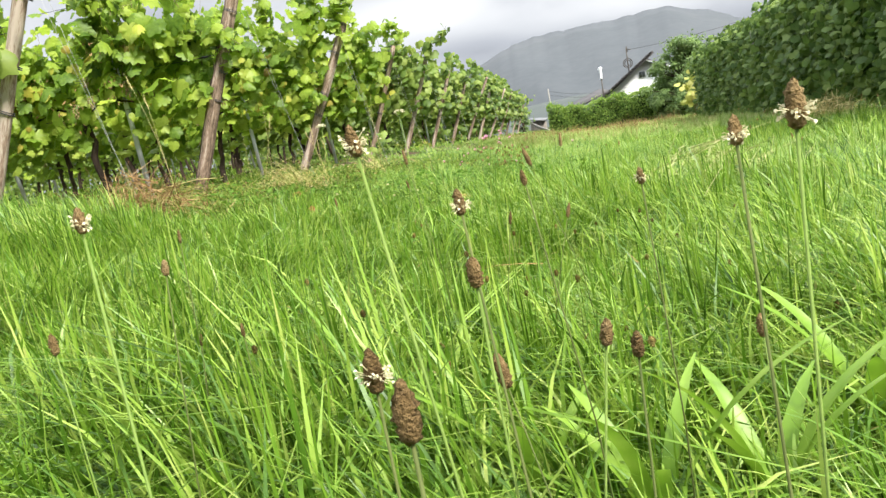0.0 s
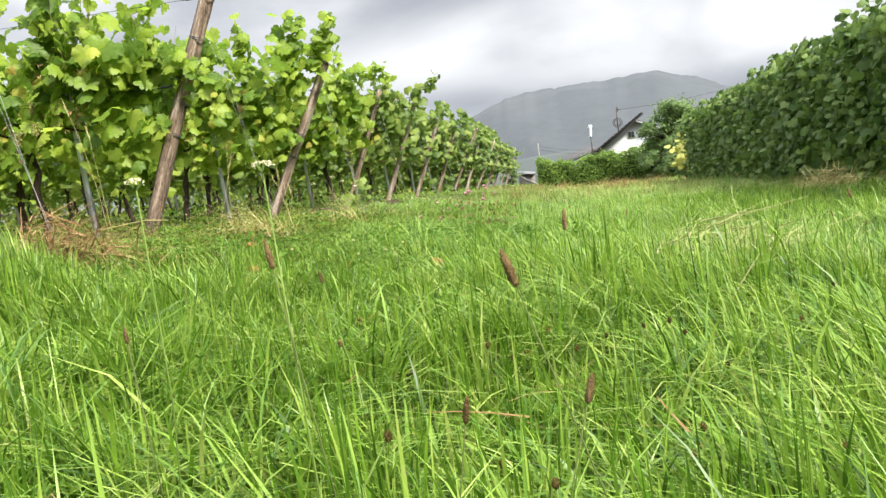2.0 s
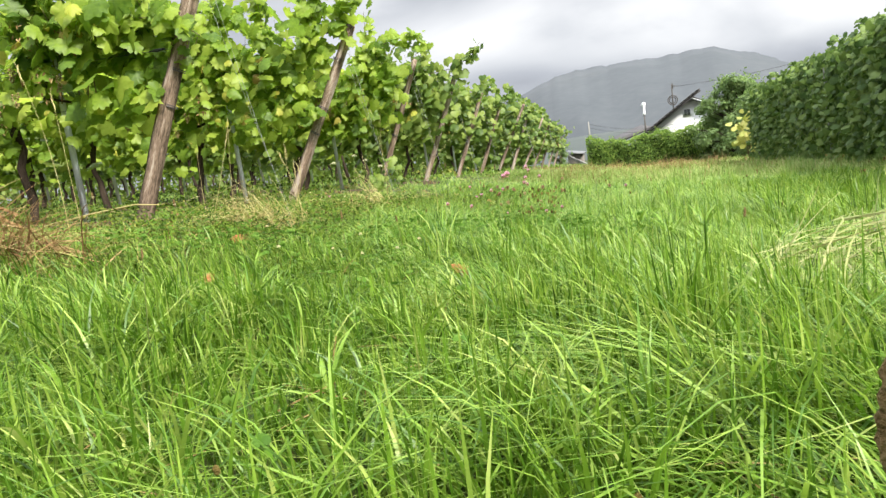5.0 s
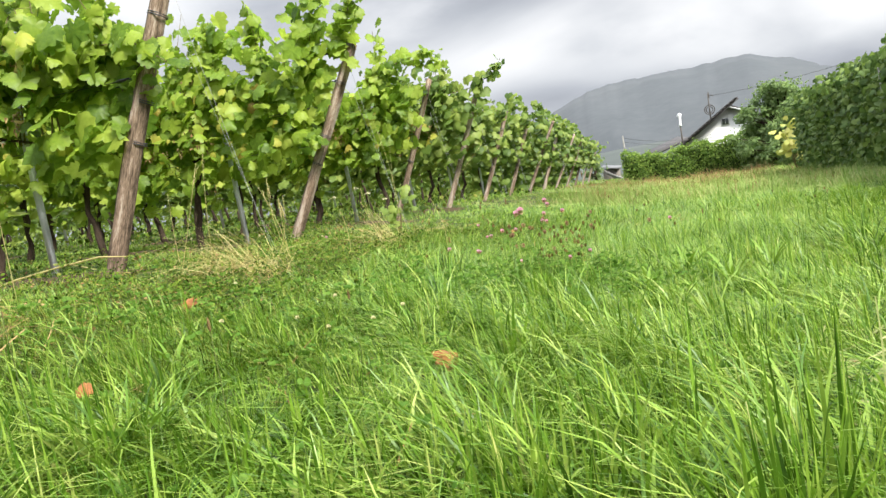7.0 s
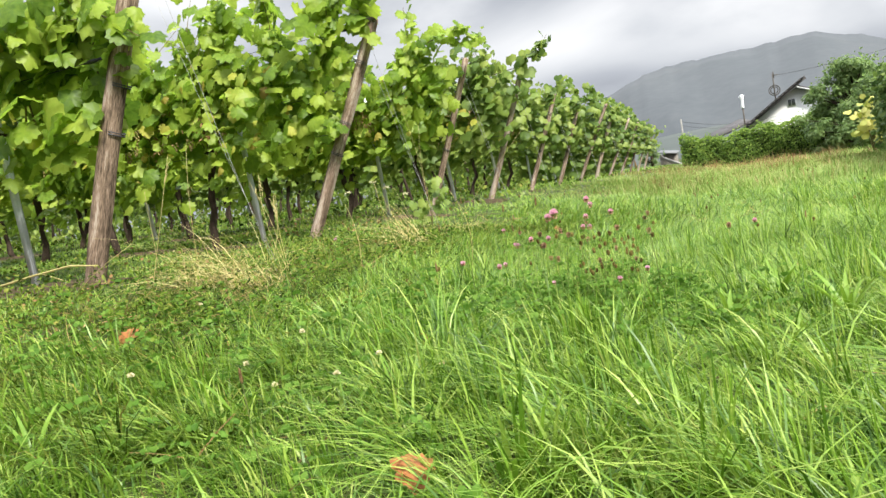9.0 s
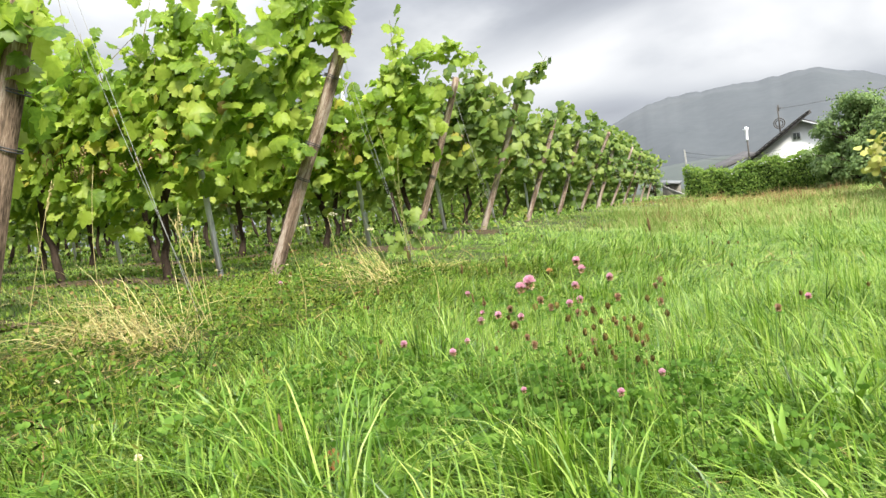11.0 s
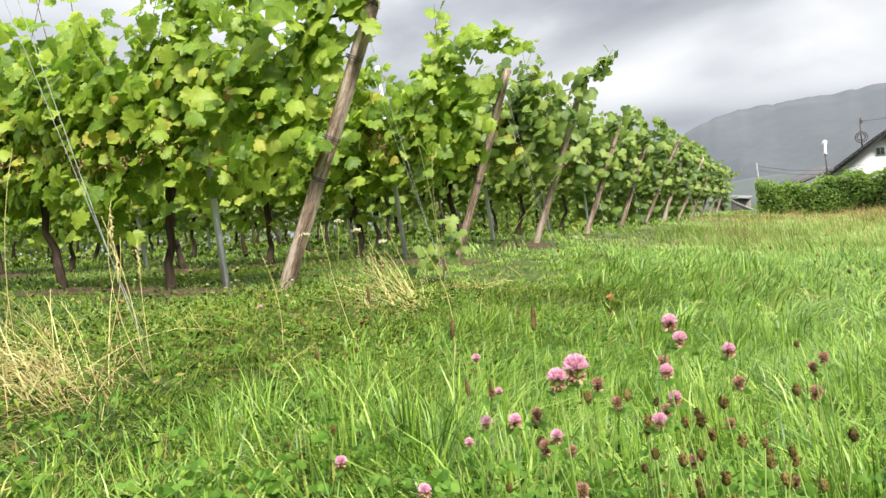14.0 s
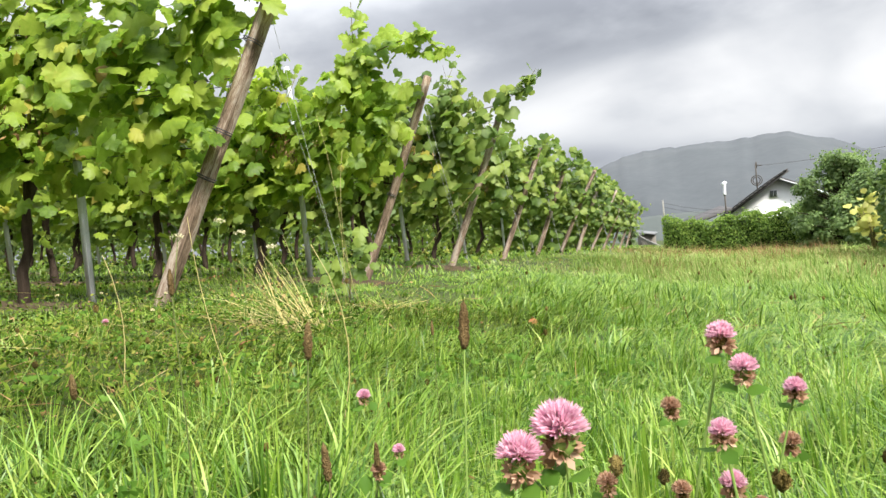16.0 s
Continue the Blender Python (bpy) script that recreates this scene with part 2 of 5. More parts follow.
M_HEDGE = leafy("hedge_leaf", [(0.1, (0.07, 0.14, 0.033)), (0.5, (0.195, 0.31, 0.058)), (0.95, (0.36, 0.47, 0.10))], 0.45, 0.6, 1.6, 0.45, 0.1)
M_TREE = leafy("tree_leaf", [(0.0, (0.095, 0.175, 0.055)), (0.6, (0.205, 0.305, 0.09)), (1.0, (0.33, 0.43, 0.14))], 0.45, 0.55, 0.9, 0.4)
M_YELLOW = leafy("yellow_leaf", [(0.0, (0.36, 0.44, 0.09)), (0.5, (0.58, 0.58, 0.14)), (1.0, (0.72, 0.68, 0.26))], 0.35, 0.5, 3.0, 0.2)
M_POST = solid("weathered_post", [(0.37, (0.06, 0.043, 0.032)), (0.45, (0.20, 0.145, 0.105)), (0.53, (0.36, 0.255, 0.185)), (0.61, (0.60, 0.50, 0.41))], 0.9, scale=4.5, stretch=(6, 6, 0.6), bump=1.0, per_object=0.2)
M_GREYPOST = solid("grey_post", [(0.35, (0.16, 0.15, 0.13)), (0.5, (0.30, 0.29, 0.26)), (0.65, (0.48, 0.47, 0.43))], 0.9, scale=4.5, stretch=(6, 6, 0.6), bump=0.8, per_object=0.2)
M_TRUNK = solid("vine_bark", [(0.3, (0.025, 0.018, 0.013)), (0.55, (0.07, 0.05, 0.036)), (0.75, (0.14, 0.11, 0.08))], 0.95, scale=9.0, stretch=(4, 4, 0.7), bump=1.0)
M_HEDGECORE = solid("hedge_core_shade", [(0.3, (0.03, 0.05, 0.018)), (0.6, (0.07, 0.11, 0.03)), (0.8, (0.12, 0.17, 0.05))], 0.95, scale=9.0, bump=1.0)
M_CANE = solid("vine_cane", [(0.3, (0.10, 0.07, 0.025)), (0.7, (0.24, 0.22, 0.06))], 0.7, scale=12.0, bump=0.2)
M_ZINC = solid("galvanised_steel", [(0.3, (0.62, 0.67, 0.72)), (0.7, (0.92, 0.97, 1.02))], 0.55, 0.15, scale=10.0, bump=0.1)
M_WIRE = solid("dark_wire", [(0.3, (0.05, 0.05, 0.055)), (0.7, (0.13, 0.13, 0.14))], 0.5, 0.6, scale=20.0, bump=0.0)
M_TWINE = solid("pale_twine", [(0.3, (0.30, 0.30, 0.28)), (0.7, (0.48, 0.48, 0.45))], 0.8, scale=30.0, bump=0.2)
M_CLIP = solid("black_plastic", [(0.3, (0.015, 0.015, 0.017)), (0.7, (0.04, 0.04, 0.045))], 0.5, scale=20.0, bump=0.1)
M_PLASTER = solid("white_plaster", [(0.3, (0.95, 0.95, 0.92)), (0.7, (1.08, 1.08, 1.05))], 0.9, scale=1.5, bump=0.2)
M_TILE = solid("dark_roof_tile", [(0.3, (0.035, 0.032, 0.034)), (0.6, (0.075, 0.068, 0.066)), (0.8, (0.13, 0.11, 0.10))], 0.8, scale=2.0, bump=0.4, per_object=0.1)
M_DARKWOOD = solid("dark_board", [(0.3, (0.05, 0.042, 0.036)), (0.7, (0.10, 0.085, 0.07))], 0.8, scale=6.0, bump=0.3)
M_GLASS = solid("window_pane", [(0.3, (0.10, 0.11, 0.12)), (0.7, (0.18, 0.19, 0.20))], 0.12, scale=3.0, bump=0.0)
M_GREYBOARD = solid("grey_roofing", [(0.3, (0.12, 0.125, 0.13)), (0.7, (0.22, 0.225, 0.23))], 0.9, scale=2.0, bump=0.1)
M_SHEDWALL = solid("weathered_board", [(0.3, (0.13, 0.115, 0.095)), (0.7, (0.25, 0.225, 0.19))], 0.9, scale=3.0, stretch=(5, 5, 0.6), bump=0.3)
M_WHITE = solid("white_sheet_metal", [(0.3, (1.0, 1.01, 1.03)), (0.7, (1.12, 1.12, 1.12))], 0.4, scale=4.0, bump=0.05)
M_STEM = solid("green_stem", [(0.3, (0.10, 0.17, 0.03)), (0.7, (0.22, 0.30, 0.07))], 0.7, scale=20.0, bump=0.1)
M_DARKSTEM = solid("dark_stem", [(0.3, (0.06, 0.085, 0.02)), (0.7, (0.13, 0.15, 0.045))], 0.7, scale=20.0, bump=0.1)
M_SPIKE = solid("brown_seed_head", [(0.3, (0.09, 0.055, 0.02)), (0.55, (0.25, 0.165, 0.07)), (0.75, (0.47, 0.34, 0.17))], 0.9, scale=90.0, bump=1.0, per_object=0.15)
M_DARKHEAD = solid("withered_clover_head", [(0.3, (0.065, 0.048, 0.012)), (0.55, (0.19, 0.138, 0.038)), (0.75, (0.37, 0.275, 0.09))], 0.95, scale=110.0, bump=1.0, per_object=0.3)
for m_dull in (M_SOIL, M_STEM, M_DARKSTEM, M_DARKHEAD, M_SPIKE, M_TRUNK, M_POST):
    m_dull.node_tree.nodes["Principled BSDF"].inputs["Specular IOR Level"].default_value = 0.12
M_PINK = leafy("clover_petal", [(0.0, (0.68, 0.31, 0.44)), (0.5, (0.90, 0.54, 0.66)), (1.0, (1.12, 0.86, 0.93))], 0.4, 0.8, 30.0, 0.3, 0.05)
M_FADED = leafy("fading_petal", [(0.0, (0.22, 0.12, 0.07)), (0.5, (0.55, 0.33, 0.21)), (1.0, (0.90, 0.62, 0.46))], 0.3, 0.8, 30.0, 0.3, 0.05)
M_WHITEFLOWER = leafy("white_petal", [(0.0, (0.72, 0.63, 0.36)), (1.0, (1.0, 0.94, 0.68))], 0.3, 0.7, 30.0, 0.3)
M_DEADLEAF = solid("dead_leaf", [(0.3, (0.17, 0.05, 0.010)), (0.7, (0.40, 0.155, 0.035))], 0.8, scale=30.0, bump=0.3)
M_BUNCH = leafy("pale_grape", [(0.0, (0.20, 0.20, 0.05)), (0.6, (0.36, 0.30, 0.10)), (1.0, (0.42, 0.26, 0.12))], 0.2, 0.4, 6.0, 0.2)
# distance haze is put into the greys of the hill and its near slope
M_HILL = solid("hazy_hill", [(0.3, (0.052, 0.061, 0.068)), (0.5, (0.067, 0.076, 0.083)), (0.7, (0.083, 0.091, 0.096))], 1.0, scale=0.008, stretch=(1, 1, 1.4), bump=0.0)
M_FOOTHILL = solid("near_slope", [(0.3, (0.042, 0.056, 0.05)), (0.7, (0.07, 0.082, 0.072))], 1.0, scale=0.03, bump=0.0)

# ---------------------------------------------------------------- building blocks
rng = np.random.default_rng(7)


def soft(v, w):
    return w * np.logaddexp(0.0, np.asarray(v, float) / w)


def ground_z(x, y):
    """The lie of the land: a low bank under the vines, a level meadow beside it, falling gently to the east."""
    x, y = np.asarray(x, float), np.asarray(y, float)
    z = 0.13 - 0.24 * np.tanh((x + 0.2) / 1.5) - 0.02 * (soft(x - 1.0, 0.6) - soft(x - 9.0, 2.0)) - 0.006 * (soft(y - 8.0, 2.0) - soft(y - 70.0, 4.0))
    z = z + 0.05 * (soft(-x - 2.4, 0.6) - soft(-x - 16.0, 2.0)) + 0.025 * (soft(y - 8.5, 0.7) - soft(y - 13.0, 1.0)) / (1 + np.exp((x + 0.3) / 0.4))
    near = np.exp(-((y - 5.0) / 16.0) ** 2 - (x / 9.0) ** 2)
    bumps = 0.018 * np.sin(1.7 * x + 0.6 * y) * np.sin(1.3 * y - 0.5 * x) + 0.01 * np.sin(4.1 * x) * np.sin(3.7 * y + 1.0)
    return z + bumps * near


def gz(x, y):
    return float(ground_z(x, y))


def mesh_np(name, verts, faces, material, smooth=False):
    """A mesh from arrays of places and of triangles or quads."""
    verts, faces = np.asarray(verts, np.float32), np.asarray(faces, np.int32)
    me = bpy.data.meshes.new(name)
    k = faces.shape[1]
    me.vertices.add(len(verts))
    me.vertices.foreach_set("co", verts.ravel())
    me.loops.add(faces.size)
    me.loops.foreach_set("vertex_index", faces.ravel())
    me.polygons.add(len(faces))
    me.polygons.foreach_set("loop_start", np.arange(len(faces), dtype=np.int32) * k)
    me.materials.append(material)
    if smooth:
        me.polygons.foreach_set("use_smooth", np.ones(len(faces), bool))
    me.update(calc_edges=True)
    return me


def join(pieces):
    vs, fs, n = [], [], 0
    for v, f in pieces:
        vs.append(v)
        fs.append(np.asarray(f) + n)
        n += len(v)
    return np.concatenate(vs), np.concatenate(fs)


def part_np(name, pieces, material, parent, label="", smooth=False):
    v, f = join(pieces)
    ob = new(name, mesh_np(name, v, f, material, smooth))
    if parent is not None:
        ob.parent = parent
    return tagged(ob, label)


def part(name, bm, material, parent, label=""):
    me = bpy.data.meshes.new(name)
    bm.to_mesh(me)
    bm.free()
    me.materials.append(material)
    ob = new(name, me)
    ob.parent = parent
    return tagged(ob, label)


def empty(name, m):
    ob = new(name)
    ob.empty_display_size = 0.1
    ob.matrix_basis = m
    return ob


def tube(points, radii, sides=6, cap=True):
    """A tapered tube of triangles along points."""
    p = np.asarray(points, float)
    r = np.broadcast_to(np.asarray(radii, float), (len(p),))
    d = np.gradient(p, axis=0)
    d /= np.linalg.norm(d, axis=1)[:, None] + 1e-9
    ref = np.array([0.31, 0.95, 0.05]) if abs(d[0][2]) > 0.5 else np.array([0.0, 0.0, 1.0])
    u = np.cross(d, ref)
    u /= np.linalg.norm(u, axis=1)[:, None] + 1e-9
    w = np.cross(d, u)
    a = np.linspace(0, 2 * np.pi, sides, endpoint=False)
    v = (p[:, None] + r[:, None, None] * (np.cos(a)[None, :, None] * u[:, None] + np.sin(a)[None, :, None] * w[:, None])).reshape(-1, 3)
    f = []
    for i in range(len(p) - 1):
        for j in range(sides):
            a0, b0 = i * sides + j, i * sides + (j + 1) % sides
            f += [(a0, b0, b0 + sides), (a0, b0 + sides, a0 + sides)]
    if cap:
        v = np.vstack([v, p[:1], p[-1:]])
        m, e = len(v) - 2, (len(p) - 1) * sides
        f += [(m, (j + 1) % sides, j) for j in range(sides)] + [(m + 1, e + j, e + (j + 1) % sides) for j in range(sides)]
    return v, np.array(f)


def box(lo, hi):
    (x0, y0, z0), (x1, y1, z1) = lo, hi
    v = np.array([(x, y, z) for z in (z0, z1) for y in (y0, y1) for x in (x0, x1)], float)
    q = [(0, 2, 3, 1), (4, 5, 7, 6), (0, 1, 5, 4), (2, 6, 7, 3), (0, 4, 6, 2), (1, 3, 7, 5)]
    return v, np.array([t for a, b, c, d in q for t in ((a, b, c), (a, c, d))])


def ball(c, r, sides=8, rings=6, rough=0.0, seed=0):
    g = np.random.default_rng(seed)
    v, f = [], []
    for i in range(rings + 1):
        t = math.pi * i / rings
        for j in range(sides):
            a = 2 * math.pi * j / sides
            k = 1 + rough * g.uniform(-1, 1)
            v.append((c[0] + r[0] * k * math.sin(t) * math.cos(a), c[1] + r[1] * k * math.sin(t) * math.sin(a), c[2] - r[2] * math.cos(t)))
    for i in range(rings):
        for j in range(sides):
            a, b = i * sides + j, i * sides + (j + 1) % sides
            f += [(a, b, b + sides), (a, b + sides, a + sides)]
    return np.array(v), np.array(f)


def blades(root, h, w, az, bend, seg=3, twist=None):
    """Blades of grass: tapering strips that bow over, all in one set of triangles."""
    n = len(root)
    t = np.linspace(0, 1, seg + 1)[None, :]
    h, w, bend = h[:, None], w[:, None], bend[:, None]
    out = h * bend * (0.25 * t + 0.75 * t**2.2)
    up = h * (t - 0.42 * bend * t**2.4)
    d = np.stack([np.cos(az), np.sin(az)], -1)
    tw = az + np.pi / 2 + (rng.uniform(-0.9, 0.9, n) if twist is None else twist)
    s = np.stack([np.cos(tw), np.sin(tw)], -1)
    wid = w * (1 - 0.75 * t) * np.where(t < 0.01, 0.7, 1.0)
    centre = np.concatenate([root[:, None, :2] + out[..., None] * d[:, None], root[:, None, 2:] + up[..., None]], -1)
    side = np.concatenate([wid[..., None] * s[:, None], 0 * up[..., None]], -1) * 0.5
    left, right = (centre - side)[:, :-1], (centre + side)[:, :-1]
    v = np.concatenate([np.stack([left, right], 2).reshape(n, 2 * seg, 3), centre[:, -1:]], 1)
    k = 2 * seg + 1
    f = []
    for i in range(seg - 1):
        a = 2 * i
        f += [(a, a + 1, a + 3), (a, a + 3, a + 2)]
    f.append((2 * seg - 2, 2 * seg - 1, 2 * seg))
    f = (np.array(f)[None] + (np.arange(n) * k)[:, None, None]).reshape(-1, 3)
    return v.reshape(-1, 3), f


HALF_LEAF = [(0.12, -0.13), (0.33, -0.15), (0.44, 0.0), (0.63, 0.05), (0.55, 0.22), (0.66, 0.40), (0.47, 0.46), (0.52, 0.66), (0.36, 0.76), (0.27, 0.74), (0.17, 0.92)]
VINE_LEAF = [(0.0, 0.08), *HALF_LEAF, (0.0, 1.08), *[(-x, y) for x, y in reversed(HALF_LEAF)]]
LOBED_LEAF = [(0.0, 0.06), *HALF_LEAF[1:10:2], (0.0, 1.05), *[(-x, y) for x, y in reversed(HALF_LEAF[1:10:2])]]
NARROW_LEAF = [(0.0, 0.0), (0.13, 0.25), (0.15, 0.55), (0.0, 1.0), (-0.15, 0.55), (-0.13, 0.25)]
PLAIN_LEAF = [(0.0, 0.0), (0.30, 0.18), (0.36, 0.48), (0.0, 0.95), (-0.36, 0.48), (-0.30, 0.18)]
ROUND_LEAF = [(0.0, 0.0), (0.34, 0.25), (0.40, 0.62), (0.0, 0.95), (-0.40, 0.62), (-0.34, 0.25)]


def leaves(centre, normal, size, outline=VINE_LEAF, hang=0.55, cup=0.2, g=None):
    """Many leaves of one outline: fans of triangles, cupped and folded, that face their normals and hang."""
    g = g or rng
    n, o = len(centre), np.array(outline)
    z = normal / (np.linalg.norm(normal, axis=1)[:, None] + 1e-9)
    tip = g.normal(0, 0.55, (n, 3)) + np.array([0, 0, -1.0]) * hang * 2
    tip -= (tip * z).sum(1)[:, None] * z
    tip /= np.linalg.norm(tip, axis=1)[:, None] + 1e-9
    x = np.cross(tip, z)
    k = len(o)
    px = np.r_[o[:, 0], 0.0]
    py = np.r_[o[:, 1], 0.36] - 0.36
    lift = -cup * (np.abs(px) * 1.6 + np.maximum(py, 0) ** 2 * 1.3)[None] * g.uniform(0.2, 1.8, n)[:, None] + g.normal(0, 0.05, (n, k + 1))
    s = size[:, None, None]
    v = centre[:, None] + s * (px[None, :, None] * x[:, None] + py[None, :, None] * tip[:, None] + lift[..., None] * z[:, None])
    f = np.array([(k, i, (i + 1) % k) for i in range(k)])
    f = (f[None] + (np.arange(n) * (k + 1))[:, None, None]).reshape(-1, 3)
    return v.reshape(-1, 3), f


def arc(a, b, sag, n=8):
    t = np.linspace(0, 1, n)[:, None]
    p = np.asarray(a, float) * (1 - t) + np.asarray(b, float) * t
    p[:, 2] -= sag * 4 * (t * (1 - t))[:, 0]
    return p


# ---------------------------------------------------------------- the ground
xs = np.concatenate([-np.geomspace(12, 1500, 22)[::-1], np.linspace(-11.5, 12, 95), np.geomspace(13, 1500, 22)])
ys = np.concatenate([-np.geomspace(4, 900, 16)[::-1], np.linspace(-3.7, 30, 136), np.geomspace(31, 2600, 40)])
gx, gy = np.meshgrid(xs, ys)
gv = np.stack([gx, gy, ground_z(gx, gy)], -1).reshape(-1, 3)
nx, ny = len(xs), len(ys)
ii = (np.arange(ny - 1)[:, None] * nx + np.arange(nx - 1)[None]).ravel()
ground = new("ground", mesh_np("ground", gv, np.stack([ii, ii + 1, ii + nx + 1, ii + nx], -1), M_SOIL, True))
tagged(ground, "mossy green meadow ground between the vine rows", "ground", kind="structure")


def hill(name, label, material, dist, ridge, base, seed, rough):
    """A far slope: a ridge line given by bearing and rise in degrees, falling to its foot on both sides."""
    g = np.random.default_rng(seed)
    az = np.concatenate([np.linspace(ridge[0][0], -16, 30)[:-1], np.linspace(-16, 18, 102), np.linspace(18, ridge[-1][0], 30)[1:]])
    el = np.interp(az, [r[0] for r in ridge], [r[1] for r in ridge])
    el = np.convolve(np.pad(el, 2, mode="edge"), np.ones(5) / 5, "valid") + np.convolve(g.normal(0, rough, 166), np.ones(7) / 7, "valid")[:160]
    rows = []
    for k, (far, up) in enumerate(((0.62, 0.0), (0.72, 0.38), (0.82, 0.62), (0.92, 0.86), (1.0, 1.0), (1.12, 0.7), (1.3, 0.0))):
        d = dist * far * (1 + 0.012 * np.sin(az * 0.9 + 1.7 * k) * (k < 4))
        top = dist * np.tan(np.radians(el)) - base
        rows.append(np.stack([np.sin(np.radians(az)) * d, np.cos(np.radians(az)) * d, base + top * up], -1))
    v = np.array(rows).reshape(-1, 3)
    i = (np.arange(len(rows) - 1)[:, None] * 160 + np.arange(159)[None]).ravel()
    ob = new(name, mesh_np(name, v, np.stack([i, i + 1, i + 161, i + 160], -1), material, True))
    return tagged(ob, label, "hill", kind="structure")


hill("backdrop_hill", "broad wooded hill under low cloud, haze put into its grey", M_HILL, 1500,
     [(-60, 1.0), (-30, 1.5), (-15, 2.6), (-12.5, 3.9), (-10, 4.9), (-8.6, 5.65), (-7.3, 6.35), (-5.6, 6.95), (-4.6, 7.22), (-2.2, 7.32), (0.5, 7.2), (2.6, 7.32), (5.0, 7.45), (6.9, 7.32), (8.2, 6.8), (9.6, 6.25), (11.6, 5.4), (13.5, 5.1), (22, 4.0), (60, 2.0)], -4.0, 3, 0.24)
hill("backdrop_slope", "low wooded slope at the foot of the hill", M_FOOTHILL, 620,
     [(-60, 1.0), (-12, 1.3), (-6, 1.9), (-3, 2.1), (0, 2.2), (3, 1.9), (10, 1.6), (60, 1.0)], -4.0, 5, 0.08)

# ---------------------------------------------------------------- vine rows
ROW_Y = 5.7
ROW_STEP = 2.0


def post_height(k):
    return {-1: 1.58, 0: 1.78, 1: 1.58, 2: 1.51, 3: 1.50, 4: 1.45, 5: 1.41}.get(k, 1.40)


def row_foot(k):
    y = ROW_Y + ROW_STEP * k
    return {-1: -1.95, 0: -1.70, 1: -1.60}.get(k, -1.43), y


def row_lean(k):
    """How far the end post leans out for each metre of height."""
    return {-1: 0.52, 0: 0.455, 1: 0.52}.get(k, 0.43)


def make_post(k, g):
    """A split end post, leaning out of its row, with turns of wire and an anchor wire."""
    x, y = row_foot(k)
    base = Vector((x, y, gz(x, y)))
    post = empty("vine_post", Matrix.Translation(base))
    wild = 0.0 if k < 6 else 1.0
    lean = Vector((row_lean(k) + wild * g.normal(0, 0.05), g.normal(0, 0.015), 1.0))
    length = post_height(k) * (1 + wild * g.normal(0, 0.03)) * lean.length
    lean = lean.normalized()
    sides, rings = 13, 14
    r0 = g.uniform(0.044, 0.052) if k < 2 else g.uniform(0.027, 0.037)
    prof = r0 * (1 + 0.17 * g.normal(0, 1, sides).clip(-1.6, 1.3))
    pv, pf = [], []
    u = lean.cross(Vector((0, 1, 0))).normalized()
    w = lean.cross(u)
    for i in range(rings + 1):
        t = i / rings
        c = lean * (length * t - 0.12 * (1 - t)) + u * 0.012 * math.sin(3 * t + k) + w * 0.010 * math.sin(4 * t + 2 * k)
        for j in range(sides):
            a = 2 * math.pi * j / sides
            r = prof[j] * (1 + 0.035 * g.normal()) * (1.06 - 0.14 * t)
            pv.append(c + (u * math.cos(a) + w * math.sin(a)) * r)
    for i in range(rings):
        for j in range(sides):
            a, b = i * sides + j, i * sides + (j + 1) % sides
            pf += [(a, b, b + sides), (a, b + sides, a + sides)]
    pv.append(lean * (length + 0.012))
    pf += [(len(pv) - 1, rings * sides + j, rings * sides + (j + 1) % sides) for j in range(sides)]
    turn = Matrix((u, w, lean)).transposed()
    shaft = part_np("shaft", [(np.array([tuple(turn.transposed() @ p) for p in pv]), np.array(pf))], M_POST, post)
    shaft.matrix_basis = turn.to_4x4()
    for h in (0.98, 0.80, 0.56, 0.42):
        c = lean * (length * (h - 0.02 + 0.03 * g.uniform()))
        a = np.linspace(0, 2 * np.pi, 13)
        ringp = np.array([tuple(c + (u * math.cos(q) + w * math.sin(q)) * r0 * 1.13 + lean * 0.006 * math.sin(q)) for q in a])
        part_np("wire_tie", [tube(ringp, 0.0035, 4, False), tube(ringp + np.array(tuple(lean)) * 0.012, 0.003, 4, False)], M_WIRE, post)
    top = np.array(tuple(lean * length * 0.93))
    foot = np.array((lean.x * length + 0.16, 0.12 + g.uniform(0, 0.2), gz(x + 1.1, y) - base.z - 0.02))
    part_np("anchor_wire", [tube(arc(top, foot, 0.03), 0.0013, 4), tube(arc(top - (0, 0, 0.25), foot + (0.02, 0.01, 0), 0.03), 0.0010, 4)], M_TWINE, post, "pale anchor wire")
    return tagged(post, "leaning weathered wooden end post with wire ties", "post", "end posts of the vine rows")


